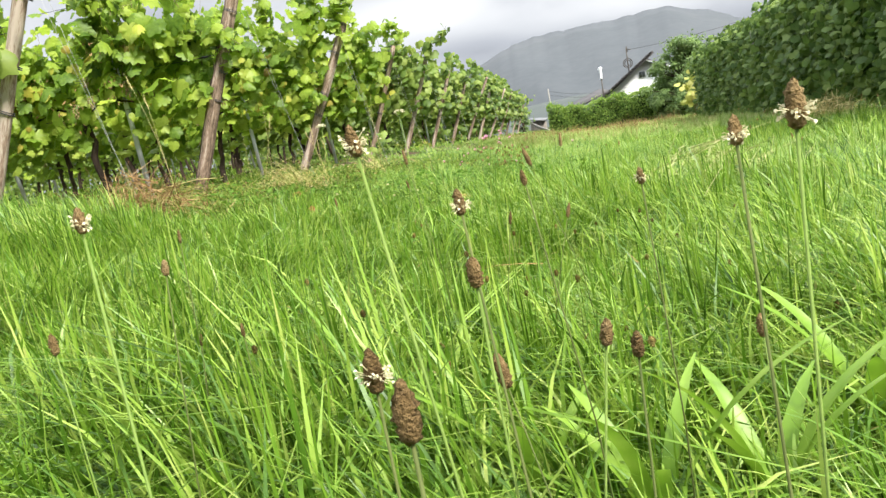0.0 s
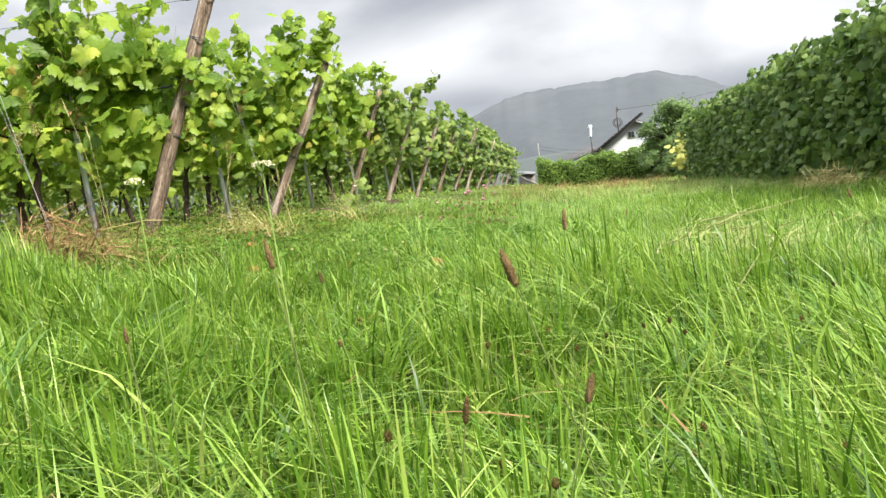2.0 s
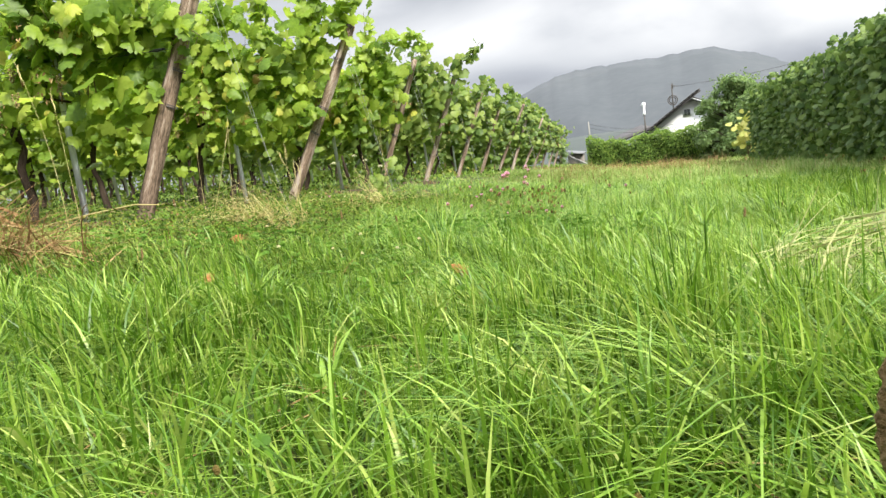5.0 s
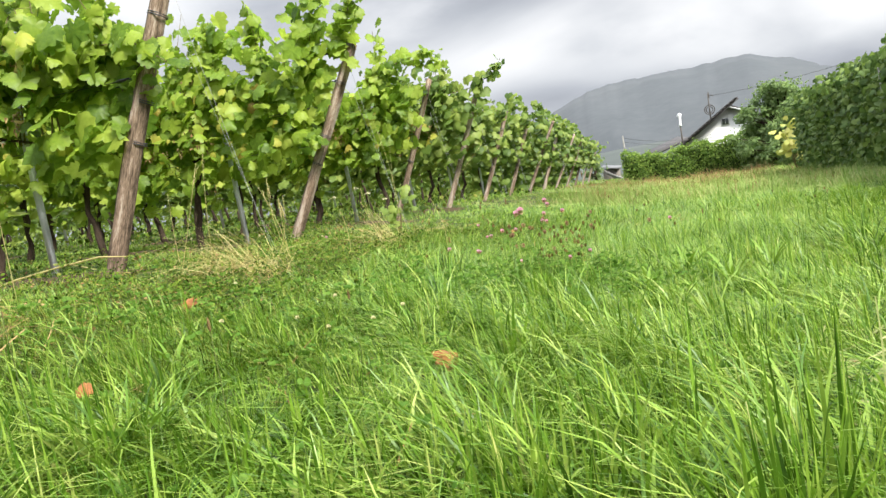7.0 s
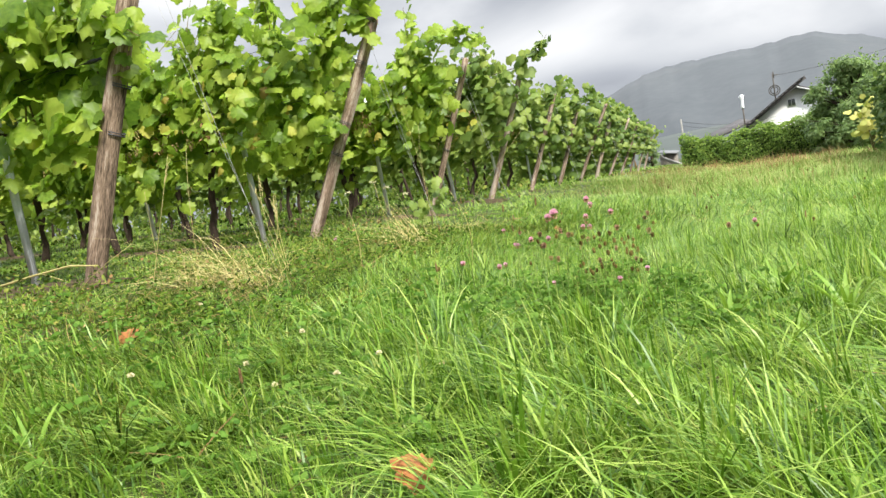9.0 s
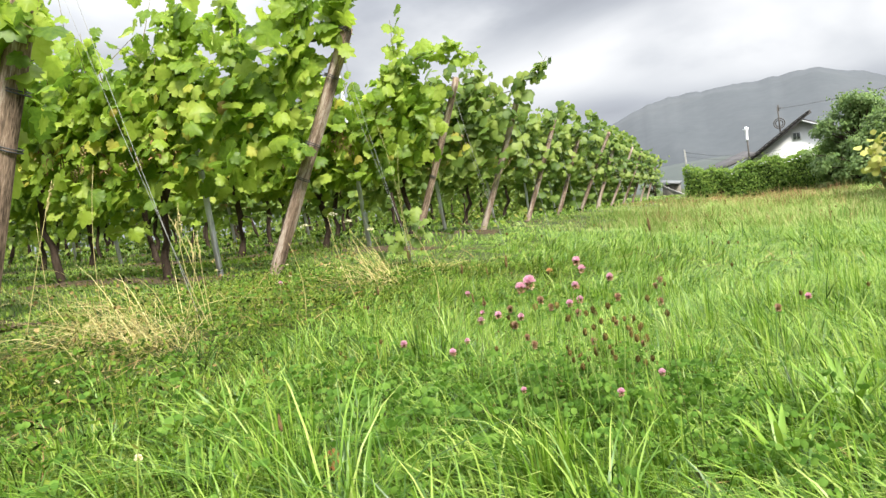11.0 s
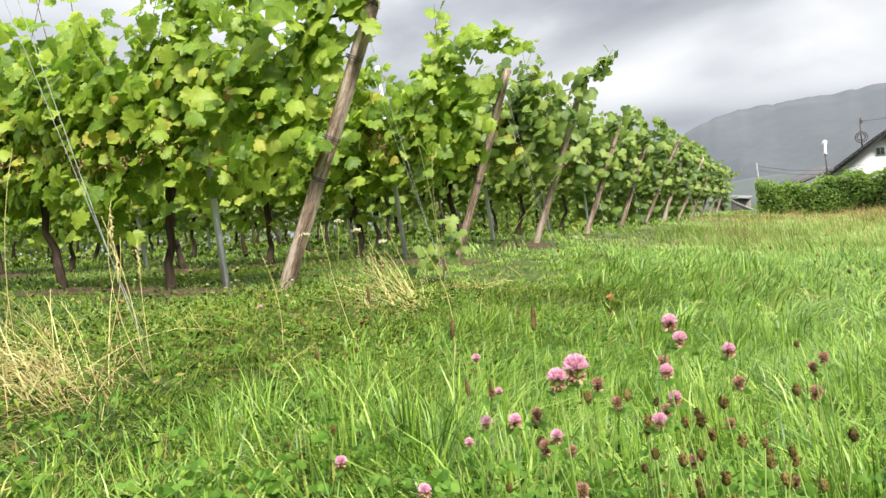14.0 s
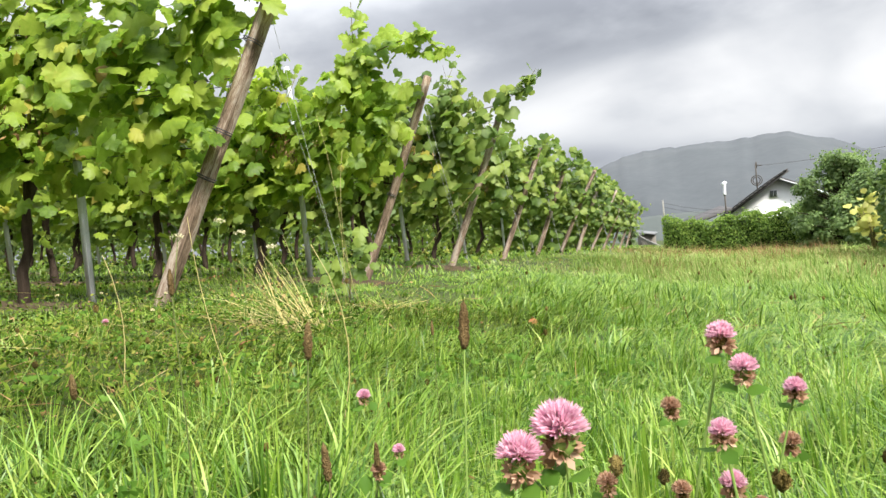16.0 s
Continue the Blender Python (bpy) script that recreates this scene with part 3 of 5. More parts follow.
def make_vine(variant, near, end=False, reach=(), crown="", outline=VINE_LEAF):
    """A grapevine on its wires: gnarled trunk, arching canes, a wall of lobed leaves with loose shoots above."""
    g = np.random.default_rng(100 + variant + (50 if near else 0) + (25 if end else 0))
    vine = empty("grapevine", Matrix.Identity(4))
    pts = [np.array((0, 0, -0.06))]
    for i in range(7):
        pts.append(pts[-1] + np.array((g.normal(0, 0.032), g.normal(0, 0.022), 0.125)))
    part_np("trunk", [tube(pts, np.array([0.040, 0.033, 0.028, 0.025, 0.028, 0.025, 0.032, 0.030]) * g.uniform(0.75, 1.3, 8), 8)], M_TRUNK, vine)
    head = pts[-1]
    tips = []
    for sgn in (-1, 1) if near else ():
        part_np("cordon", [tube(np.array([head, head + (sgn * 0.25, 0, 0.10), head + (sgn * 0.55, 0.0, 0.02)]), (0.014, 0.011, 0.008), 5)], M_TRUNK, vine)
    for i in range(11 if near else 4):
        x0 = g.uniform(-0.55, 0.55) + (0.7 * end if not crown else -0.1)
        top = g.uniform(1.6, 1.95 if near else 1.8) if i % 3 or not near else g.uniform(1.98, 2.28)
        c = np.array([(x0, 0, 0.85), (x0 + g.normal(0, 0.05), g.normal(0, 0.08), 1.25), (x0 + g.normal(0, 0.1), g.normal(0, 0.12), 1.6), (x0 + g.normal(0, 0.16), g.normal(0, 0.16), top)])
        part_np("shoot", [tube(c, (0.006, 0.005, 0.004, 0.002), 4, False)], M_CANE if near else M_STEM, vine)
        tips.append(c)
    n = (760 if end else 560) if near else (780 if end else 340)
    z = 0.62 + 1.33 * g.beta(1.15, 1.15, n)
    bend = 1.6 if crown == "full" else 1.15
    if crown == "low":
        z = 0.62 + (z - 0.62) * 0.62
    x = g.uniform(-0.66, np.where(end, 0.80 + 0.50 * np.minimum(z, bend) - 0.25 * np.maximum(z - bend, 0), 0.66), n)
    crest = 0.27 * np.sin(5.2 * x + 1.3 * variant) + 0.12 * np.sin(11 * x + 2 * variant) - 0.10
    z = z + crest * np.clip((z - 1.2) / 0.6, 0, 1)
    if near:
        # above the top wires the leaf wall breaks up into single shoots
        thin = g.uniform(0, 1, n) > (0.4 if end and crown else 0.72) * np.clip((z - 1.3) / 0.35, 0, 1)
        x, z = x[thin], z[thin]
        n = len(x)
    side = np.where(g.uniform(0, 1, n) < 0.62, -1, 1)
    y = side * np.abs(g.normal(0.13, 0.10, n))
    nor = np.stack([g.normal(0, 0.6, n), side * 0.8 + g.normal(0, 0.5, n), 0.6 + g.normal(0, 0.4, n)], -1)
    cen, nrm = [np.stack([x, y, z], -1)], [nor]
    size = [(0.06 + 0.105 * g.beta(1.6, 1.8, n)) * (1.0 if near else 1.08)]
    for c in tips:
        m = 20 if near else 9
        t = np.linspace(0.25, 1.0, m)
        q = np.stack([np.interp(t, np.linspace(0, 1, len(c)), c[:, a]) for a in range(3)], -1)
        cen.append(q + g.normal(0, 0.055, (m, 3)))
        nrm.append(np.stack([g.normal(0, 0.7, m), g.normal(-0.4, 0.7, m), g.uniform(0.2, 1, m)], -1))
        size.append(np.linspace(0.135, 0.075, m) * g.uniform(0.75, 1.2, m))
    for c in reach:
        c = np.array(c, float)
        part_np("shoot", [tube(c, np.linspace(0.007, 0.003, len(c)), 4, False)], M_CANE, vine)
        m = 54
        t = np.linspace(0.05, 1.0, m)
        cen.append(np.stack([np.interp(t, np.linspace(0, 1, len(c)), c[:, a]) for a in range(3)], -1) + g.normal(0, 0.05, (m, 3)))
        nrm.append(np.stack([g.normal(0.2, 0.6, m), g.normal(-0.7, 0.5, m), g.uniform(0.2, 0.9, m)], -1))
        size.append(np.linspace(0.135, 0.085, m) * g.uniform(0.75, 1.2, m))
    if end:
        far_row = outline is LOBED_LEAF or not near
        m = (46 if far_row else 34) if near else 75
        h = g.uniform(0.55 if far_row else 0.72, 1.45 if far_row else 1.35, m)
        cen.append(np.stack([1.0 + 0.43 * h + g.normal(-0.04, 0.15 if far_row else 0.09, m), -np.abs(g.normal(0.09, 0.05, m)), h], -1))
        nrm.append(np.stack([g.normal(0.2, 0.5, m), g.normal(-0.8, 0.4, m), g.uniform(0.1, 0.9, m)], -1))
        size.append(g.uniform(0.07, 0.14, m))
    m = 18 if near else 64
    cen.append(np.stack([g.uniform(-0.6, 0.6, m), g.normal(0, 0.12, m), g.uniform(0.38 if near else 0.08, 0.68, m)], -1))
    nrm.append(np.stack([g.normal(0, 0.4, m), g.normal(-0.6, 0.4, m), g.uniform(0.2, 0.8, m)], -1))
    size.append(g.uniform(0.08, 0.12 if near else 0.2, m))
    foliage = leaves(np.concatenate(cen), np.concatenate(nrm), np.concatenate(size), outline if near else LOBED_LEAF if end else PLAIN_LEAF, g=g)
    part_np("foliage", [foliage], M_VINE if near and outline is VINE_LEAF else M_VINEFAR, vine)
    if near:
        m = 34
        c = np.stack([g.uniform(-0.6, 0.6 + 0.5 * end, m), -np.abs(g.normal(0.19, 0.06, m)), g.uniform(0.75, 1.4, m)], -1)
        part_np("yellowing_foliage", [leaves(c, np.stack([g.normal(0, 0.6, m), g.normal(-0.8, 0.4, m), g.normal(0.4, 0.4, m)], -1), g.uniform(0.035, 0.10, m), VINE_LEAF, cup=0.3, g=g)], M_YELLOWING, vine, "yellow and brown ageing leaves")
        m = 190
        hub = np.stack([g.uniform(-0.6, 0.6 + 0.5 * end, 7), -np.abs(g.normal(0.19, 0.06, 7)), g.normal(1.02, 0.14, 7)], -1)
        c = hub[g.integers(0, 7, m)] + g.normal(0, 1, (m, 3)) * (0.075, 0.03, 0.06)
        part_np("dry_growth", [leaves(c, g.normal(0, 1, (m, 3)), g.uniform(0.015, 0.05, m), NARROW_LEAF, cup=0.3, g=g)], M_BROWNSTRAW, vine, "tan withered tendrils and flower stalks")["kind"] = "stuff"
        for i in range(4):
            c = np.array((g.uniform(-0.5, 0.5 + 0.5 * end), -0.16 - 0.08 * g.uniform(), g.uniform(0.84, 1.12)))
            berries = []
            for b in range(16):
                t = (b + 0.5) / 16
                a, r = 2.4 * b, 0.034 * (1 - 0.75 * t) * g.uniform(0.5, 1.1)
                berries.append(ball(c + (r * math.cos(a), r * math.sin(a), -0.10 * t), (0.0095, 0.0095, 0.010), 5, 3))
            part_np("fruit", [join(berries)], M_BUNCH, vine, "pale ripening grapes")["kind"] = "stuff"
    return tagged(vine, "leafy green grapevine with gnarled dark trunk on wires", "vine", "grapevines in rows")


def make_stake(g):
    """A thin galvanised vine stake of folded sheet."""
    stake = empty("vine_stake", Matrix.Identity(4))
    h = 1.75
    part_np("rail", [box((-0.017, -0.004, -0.1), (0.017, 0.004, h)), box((-0.017, 0.004, -0.1), (-0.012, 0.024, h)), box((0.012, 0.004, -0.1), (0.017, 0.024, h))], M_ZINC, stake)
    for z in (0.8, 1.2, 1.6):
        part_np("hook", [tube([(0.022, 0, z), (0.034, 0, z + 0.008), (0.036, 0, z + 0.02)], 0.003, 4)], M_ZINC, stake)
    return tagged(stake, "thin galvanised steel vine stake", "stake", "steel stakes in the vine rows")


def make_wires(k, length):
    x, y = row_foot(k)
    z0 = gz(x, y)
    run = empty("trellis_wire", Matrix.Translation((x, y, z0)))
    for h, off in ((0.80, 0.0), (1.10, 0.06), (1.10, -0.06), (1.30, 0.0), (post_height(k) - 0.05, 0.0)):
        f = h * row_lean(k)
        a = np.array((f, off, h))
        b = np.array((-length, off, h + gz(x - length, y) - z0))
        part_np("wire", [tube(arc(a, b, 0.02, 6), 0.0022, 4, False)], M_WIRE, run)
        if h > 1.2 or off < 0:
            c = a + (b - a) * 0.022
            part_np("tensioner", [ball(c, (0.045, 0.013, 0.011), 8, 6), tube([c + (-0.06, 0, 0), c + (0.06, 0, 0.003)], 0.005, 5)], M_CLIP, run, "small black wire tensioner")
    return tagged(run, "thin dark trellis wires strung along a vine row", "trellis wire", "trellis wires")


g_row = np.random.default_rng(21)
near_vines = [make_vine(i, True) for i in range(4)]
mid_vines = [make_vine(11 + i, True, outline=LOBED_LEAF) for i in range(3)]
far_vines = [make_vine(i, False) for i in range(4)]
near_ends = [make_vine(0, True, True, outline=LOBED_LEAF)]
special_ends = {2: make_vine(7, True, True, [[(0.5, 0, 1.0), (1.0, -0.05, 1.45), (1.13, -0.05, 1.6), (1.16, -0.08, 2.03)], [(1.08, 0, 1.35), (1.2, -0.1, 1.58), (1.5, -0.1, 1.64), (1.75, -0.12, 1.65), (1.88, -0.12, 1.52)]], "low"),
                3: make_vine(8, True, True, [[(0.9, 0, 1.2), (1.3, -0.05, 1.5), (1.64, -0.05, 1.52), (1.95, -0.05, 1.64), (2.10, -0.05, 1.82)], [(0.8, 0, 1.3), (1.1, 0, 1.6), (1.2, 0, 1.85)]], outline=LOBED_LEAF),
                1: make_vine(9, True, True, [[(0.4, 0, 1.0), (0.5, -0.05, 1.6), (0.52, -0.05, 1.98)], [(0.9, 0, 1.1), (0.98, -0.08, 1.65), (0.95, -0.08, 2.0)], [(1.35, 0, 1.2), (1.5, -0.08, 1.65), (1.57, -0.08, 2.0)], [(1.7, 0, 1.4), (1.84, -0.06, 1.7), (1.93, -0.06, 1.96)]], "full"),
                0: make_vine(10, True, True, [[(0.9, 0, 1.1), (1.2, -0.12, 1.3), (1.5, -0.15, 1.25), (1.7, -0.15, 1.1)], [(0.3, 0, 1.2), (0.4, -0.1, 1.8), (0.45, -0.1, 2.35)]])}
far_ends = [make_vine(i, False, True) for i in range(3)]
stake_first = make_stake(g_row)
used = set()
LEFT_END = {-1: 3, 0: 5, 1: 7, 2: 10, 3: 14, 4: 17, 5: 19, 6: 21, 7: 21, 8: 16, 9: 11, 10: 10, 11: 10, 12: 10}
LAST_ROW = 13
for k in range(-1, LAST_ROW):
    x, y = row_foot(k)
    make_post(k, g_row)
    count = LEFT_END.get(k, 9)
    make_wires(k, 1.1 * count + 0.4)
    for i in range(count):
        vx = x - 1.0 - 1.1 * i + (0.0 if i == 0 else g_row.normal(0, 0.05))
        near = k <= 5 and i < 8
        stock = (near_ends if near else far_ends) if i == 0 else (near_vines if k < 3 and i < 6 else mid_vines) if near else far_vines
        src = special_ends[k] if i == 0 and k in special_ends else stock[int(g_row.integers(0, len(stock)))]
        turn = 180 if i and k > 3 and g_row.uniform() < 0.5 else 0
        m = pose(vx, y, gz(vx, y), 0, 0, turn + g_row.normal(0, 3))
        if src.name not in used:
            src.matrix_basis = m
            used.add(src.name)
        else:
            copy_thing(src, m)
        if i in (0, 3, 6) and k < 8:
            sx = vx + 0.48
            sm = pose(sx, y + 0.03, gz(sx, y), 0, -4 + g_row.normal(0, 1.5), g_row.normal(0, 8))
            if "stake" not in used:
                stake_first.matrix_basis = sm
                used.add("stake")
            else:
                copy_thing(stake_first, sm)

# ---------------------------------------------------------------- the row along the east side


def make_side_vine(variant):
    g = np.random.default_rng(300 + variant)
    vine = empty("grapevine", Matrix.Identity(4))
    pts = [np.array((0, 0, -0.06))]
    for i in range(6):
        pts.append(pts[-1] + np.array((g.normal(0, 0.02), g.normal(0, 0.03), 0.13)))
    part_np("trunk", [tube(pts, np.linspace(0.04, 0.026, 7), 6)], M_TRUNK, vine)
    n = 1600
    z = 0.14 + 1.83 * g.beta(1.3, 1.1, n)
    side = np.where(g.uniform(0, 1, n) < 0.75, -1, 1)
    x = side * np.abs(g.normal(0.2, 0.11, n))
    y = g.uniform(-0.72, 0.72, n)
    top = (0.13 * np.sin(5 * y + variant) + 0.1 * np.sin(13 * y)) * np.clip((z - 1.0) / 0.7, 0, 1)
    nor = np.stack([side * 0.7 + g.normal(0, 0.6, n), g.normal(-0.3, 0.6, n), 0.5 + g.normal(0, 0.45, n)], -1)
    part_np("foliage", [leaves(np.stack([x, y, z + top], -1), nor, g.uniform(0.06, 0.125, n), LOBED_LEAF, g=g)], M_VINEWALL, vine)
    return tagged(vine, "dense dark green grapevine trained as a leafy wall", "vine", "grapevines along the east side")


g_side = np.random.default_rng(31)
side_vines = [make_side_vine(i) for i in range(4)]
for i in range(14):
    y = 7.0 + 1.2 * i
    x = 5.3 + 0.05 * math.sin(i)
    src = side_vines[i % 4]
    m = pose(x, y, gz(x, y), 0, 0, 0 if i % 8 < 4 else 4)
    if i < 4:
        src.matrix_basis = m
    else:
        copy_thing(src, m)


def make_row_post(x, y, g):
    post = empty("row_post", pose(x, y, gz(x, y), g.normal(0, 2), g.normal(0, 2), 0))
    part_np("shaft", [tube([(0, 0, -0.1), (0.01, 0, 0.6), (0, 0.01, 1.2), (0, 0, 1.75)], (0.026, 0.025, 0.024, 0.022), 8)], M_GREYPOST, post)
    part_np("wire_tie", [tube([(0.04 * math.cos(a), 0.04 * math.sin(a), 1.3) for a in np.linspace(0, 6.28, 10)], 0.004, 4, False)], M_WIRE, post)
    return tagged(post, "grey upright wooden post in the leafy vine row", "post", "posts along the east row")


for y in (11.8, 15.4, 19.0, 22.6):
    make_row_post(5.06, y, g_side)

# ---------------------------------------------------------------- hedge, tree, yellow bush


def make_hedge(name, x0, x1, y, heights, depth, label, seed):
    """A loosely trimmed hedge that grows taller towards its far end: stems, a dark core and a shell of leaves."""
    g = np.random.default_rng(seed)
    hedge = empty(name, pose(x0, y, gz(x0, y)))
    run = x1 - x0

    def top(x):
        x = np.asarray(x, float)
        return np.interp(x, np.linspace(0, run, len(heights)), heights) + 0.08 * np.sin(2.3 * x + 0.6) + 0.06 * np.sin(5.7 * x) + 0.04 * np.sin(12.1 * x)

    stems = []
    for i in range(int(run / 0.5)):
        sx = 0.25 + 0.5 * i
        sz, h = gz(x0 + sx, y) - gz(x0, y), float(top(sx))
        stems.append(tube([(sx, depth / 2, sz - 0.1), (sx + g.normal(0, 0.05), depth / 2, sz + h * 0.5), (sx + g.normal(0, 0.1), depth / 2, sz + h * 0.85)], (0.03, 0.022, 0.008), 5))
    part_np("wood", stems, M_TRUNK, hedge)
    # added sheet behind the leaves, coloured dark for the shade inside the hedge
    cx = np.linspace(0.05, run - 0.05, 40)
    ct = top(cx) - 0.12 + g.normal(0, 0.03, 40)
    cz = ground_z(x0 + cx, y + 0 * cx) - gz(x0, y)
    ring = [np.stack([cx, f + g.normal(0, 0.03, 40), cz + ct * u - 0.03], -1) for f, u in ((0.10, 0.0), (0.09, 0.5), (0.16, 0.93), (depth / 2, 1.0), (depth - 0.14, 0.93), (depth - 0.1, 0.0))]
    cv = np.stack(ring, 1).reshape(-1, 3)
    cf = []
    for i in range(39):
        for j in range(5):
            q = i * 6 + j
            cf += [(q, q + 6, q + 7), (q, q + 7, q + 1)]
    part_np("core", [(cv, np.array(cf))], M_HEDGECORE, hedge, "dark sheet standing in for the shaded inside of the hedge")
    n = int(1900 * run)
    x = g.uniform(0, run, n)
    front = g.uniform(0, 1, n) < 0.68
    share = g.uniform(0.0, 1, n)
    z = np.where(front, share, g.uniform(0.95, 1.04, n)) * top(x) + np.where(g.uniform(0, 1, n) < 0.06, g.uniform(0, 0.22, n), 0)
    y_ = np.where(front, g.normal(0.0, 0.11, n) + 0.10 * np.sin(4 * x + 3 * share) * share, g.uniform(0, depth, n))
    z = z + ground_z(x0 + x, y + y_) - gz(x0, y)
    nor = np.where(front[:, None], np.array((0.0, -0.6, 0.6)), np.array((0, -0.3, 1))) + g.normal(0, 0.5, (n, 3))
    part_np("foliage", [leaves(np.stack([x, y_, z], -1), nor, g.uniform(0.06, 0.115, n), PLAIN_LEAF, g=g)], M_HEDGE, hedge)
    return tagged(hedge, label, "hedge")


make_hedge("hedge", -0.42, 6.5, 36.0, (1.28, 1.38, 1.5, 1.62, 1.85, 1.95), 0.9, "loosely trimmed bright green leafy hedge before the house", 41)


def make_tree(x, y, height, spread, seed, label, clumps=46, material=None):
    g = np.random.default_rng(seed)
    tree = empty("tree", pose(x, y, gz(x, y)))
    h = height
    wood = [tube([(0, 0, -0.2), (0.05, 0, h * 0.25), (-0.03, 0.04, h * 0.5), (0.04, 0, h * 0.8)], (0.13, 0.11, 0.08, 0.02), 8)]
    cen, nor, siz = [], [], []
    for i in range(clumps):
        t = g.uniform(0.12, 1.0)
        a = g.uniform(0, 2 * np.pi)
        r = spread * math.sin(math.pi * min(0.9, 0.3 + 0.62 * t)) * (1 + 0.25 * math.sin(3 * a + 7 * t)) * g.uniform(0.2, 1.0)
        c = np.array((r * math.cos(a), r * math.sin(a), h * t))
        wood.append(tube([(0, 0, h * t * 0.6), c * (0.5, 0.5, 0.85), c], (0.04, 0.025, 0.008), 5))
        m = 115
        d = g.normal(0, 1, (m, 3))
        d /= np.linalg.norm(d, axis=1)[:, None]
        cen.append(c + d * g.uniform(0.05, 0.36, (m, 1)) * (1, 1, 0.8))
        nor.append(d + (0, 0, 0.7))
        siz.append(g.uniform(0.075, 0.15, m))
    for i in range(26):
        c = np.array((g.normal(0, spread * 0.5), g.normal(0, 0.3), 0))
        c[2] = h * (0.98 - 0.42 * (c[0] / spread) ** 2) * g.uniform(0.88, 1.0)
        q = c + np.linspace(0, 1, 14)[:, None] * np.array((g.normal(0, 0.16), 0, g.uniform(0.25, 0.7))) + g.normal(0, 0.05, (14, 3))
        cen.append(q)
        nor.append(g.normal(0, 1, (14, 3)))
        siz.append(np.linspace(0.15, 0.08, 14))
    part_np("trunk", wood, M_TRUNK, tree)
    part_np("crown", [leaves(np.concatenate(cen), np.concatenate(nor), np.concatenate(siz), PLAIN_LEAF, g=g)], material or M_TREE, tree)
    return tagged(tree, label, "tree")


make_tree(6.25, 34.0, 3.5, 1.85, 51, "bushy dark green tree beside the hedge", 140)
make_tree(5.3, 34.6, 1.9, 0.8, 52, "low dark green bush at the end of the hedge", 40)
make_tree(6.15, 29.6, 2.3, 0.95, 54, "broad dark green shrub at the end of the vine row", 60)
make_tree(8.6, 32.0, 2.9, 1.6, 53, "bushy dark green tree behind the vine row", 80)

make_tree(-3.85, 58.0, 2.0, 0.85, 55, "dark green shrub beyond the last vine row", 36)

ybush = empty("yellow_bush", pose(5.16, 24.9, gz(5.16, 24.9)))
gyb = np.random.default_rng(61)
ystem, yc = [], []
for i in range(12):
    tip = np.array((gyb.normal(0, 0.22), gyb.normal(0, 0.15), gyb.uniform(0.4, 1.45)))
    ystem.append(tube([(0, 0, -0.05), tip * (0.4, 0.4, 0.6), tip], (0.014, 0.01, 0.005), 5))
    yc.append(tip + gyb.normal(0, 0.11, (9, 3)))
part_np("wood", ystem, M_CANE, ybush)
yc = np.concatenate(yc)
part_np("foliage", [leaves(yc, gyb.normal(0, 0.5, (len(yc), 3)) + (-0.2, -0.8, 0.5), gyb.uniform(0.17, 0.27, len(yc)), ROUND_LEAF, g=gyb)], M_YELLOW, ybush)
tagged(ybush, "small bush with bright yellow leaves at the field edge", "bush")

# ---------------------------------------------------------------- the house
house = empty("house", pose(5.62, 53.0, -1.0, 0, 0, 1.5))


def slab(a, b, c, d, thick):
    """A plate between four corners, thickened downwards."""
    p = np.array([a, b, c, d], float)
    nrm = np.cross(p[1] - p[0], p[3] - p[0])
    nrm /= np.linalg.norm(nrm)
    v = np.vstack([p, p - nrm * thick * (1 if nrm[2] > 0 else -1)])
    q = [(0, 1, 2, 3), (7, 6, 5, 4), (0, 4, 5, 1), (1, 5, 6, 2), (2, 6, 7, 3), (3, 7, 4, 0)]
    return v, np.array([t for a_, b_, c_, d_ in q for t in ((a_, b_, c_), (a_, c_, d_))])


def gable_wall(x0, x1, xr, z0, ze0, zr, ze1, y0, y1):
    p = [(x0, z0), (x1, z0), (x1, ze1), (xr, zr), (x0, ze0)]
    v = np.array([(x, y, z) for y in (y0, y1) for x, z in p], float)
    f = [(0, 1, 2), (0, 2, 3), (0, 3, 4), (5, 7, 6), (5, 8, 7), (5, 9, 8)]
    for i in range(5):
        j = (i + 1) % 5
        f += [(i, i + 5, j + 5), (i, j + 5, j)]
    return v, np.array(f)


part_np("gable_wall", [gable_wall(-2.9, 4.2, 0.35, 0, 2.6, 4.75, 2.9, 0, 8)], M_PLASTER, house, "white plastered gable wall")
RIDGE, EAVE_L, EAVE_R = (0.85, 5.30), (-3.3, 2.55), (4.6, 2.95)
part_np("roof_east", [slab((0.3, -0.5, 4.92), (EAVE_R[0], -0.5, EAVE_R[1]), (EAVE_R[0], 8.4, EAVE_R[1]), (0.3, 8.4, 4.92), 0.14)], M_TILE, house)
west = part_np("roof_west", [slab((EAVE_L[0], -0.6, EAVE_L[1]), (RIDGE[0], -0.6, RIDGE[1]), (RIDGE[0], 8.4, RIDGE[1]), (EAVE_L[0], 8.4, EAVE_L[1]), 0.16)], M_TILE, house, "dark tiled roof slope")
part_np("barge_board", [slab((0.35, -0.56, 4.80), (EAVE_R[0], -0.56, EAVE_R[1] - 0.10), (EAVE_R[0], -0.50, EAVE_R[1] - 0.10), (0.35, -0.50, 4.80), 0.08)], M_WHITE, house, "white barge board")
win = part_np("window", [box((-0.24, -0.05, 3.62), (0.26, 0.02, 4.12))], M_WHITE, house, "small attic window")
part_np("pane", [box((-0.19, -0.062, 3.67), (0.0, -0.051, 4.07))], M_GLASS, win)
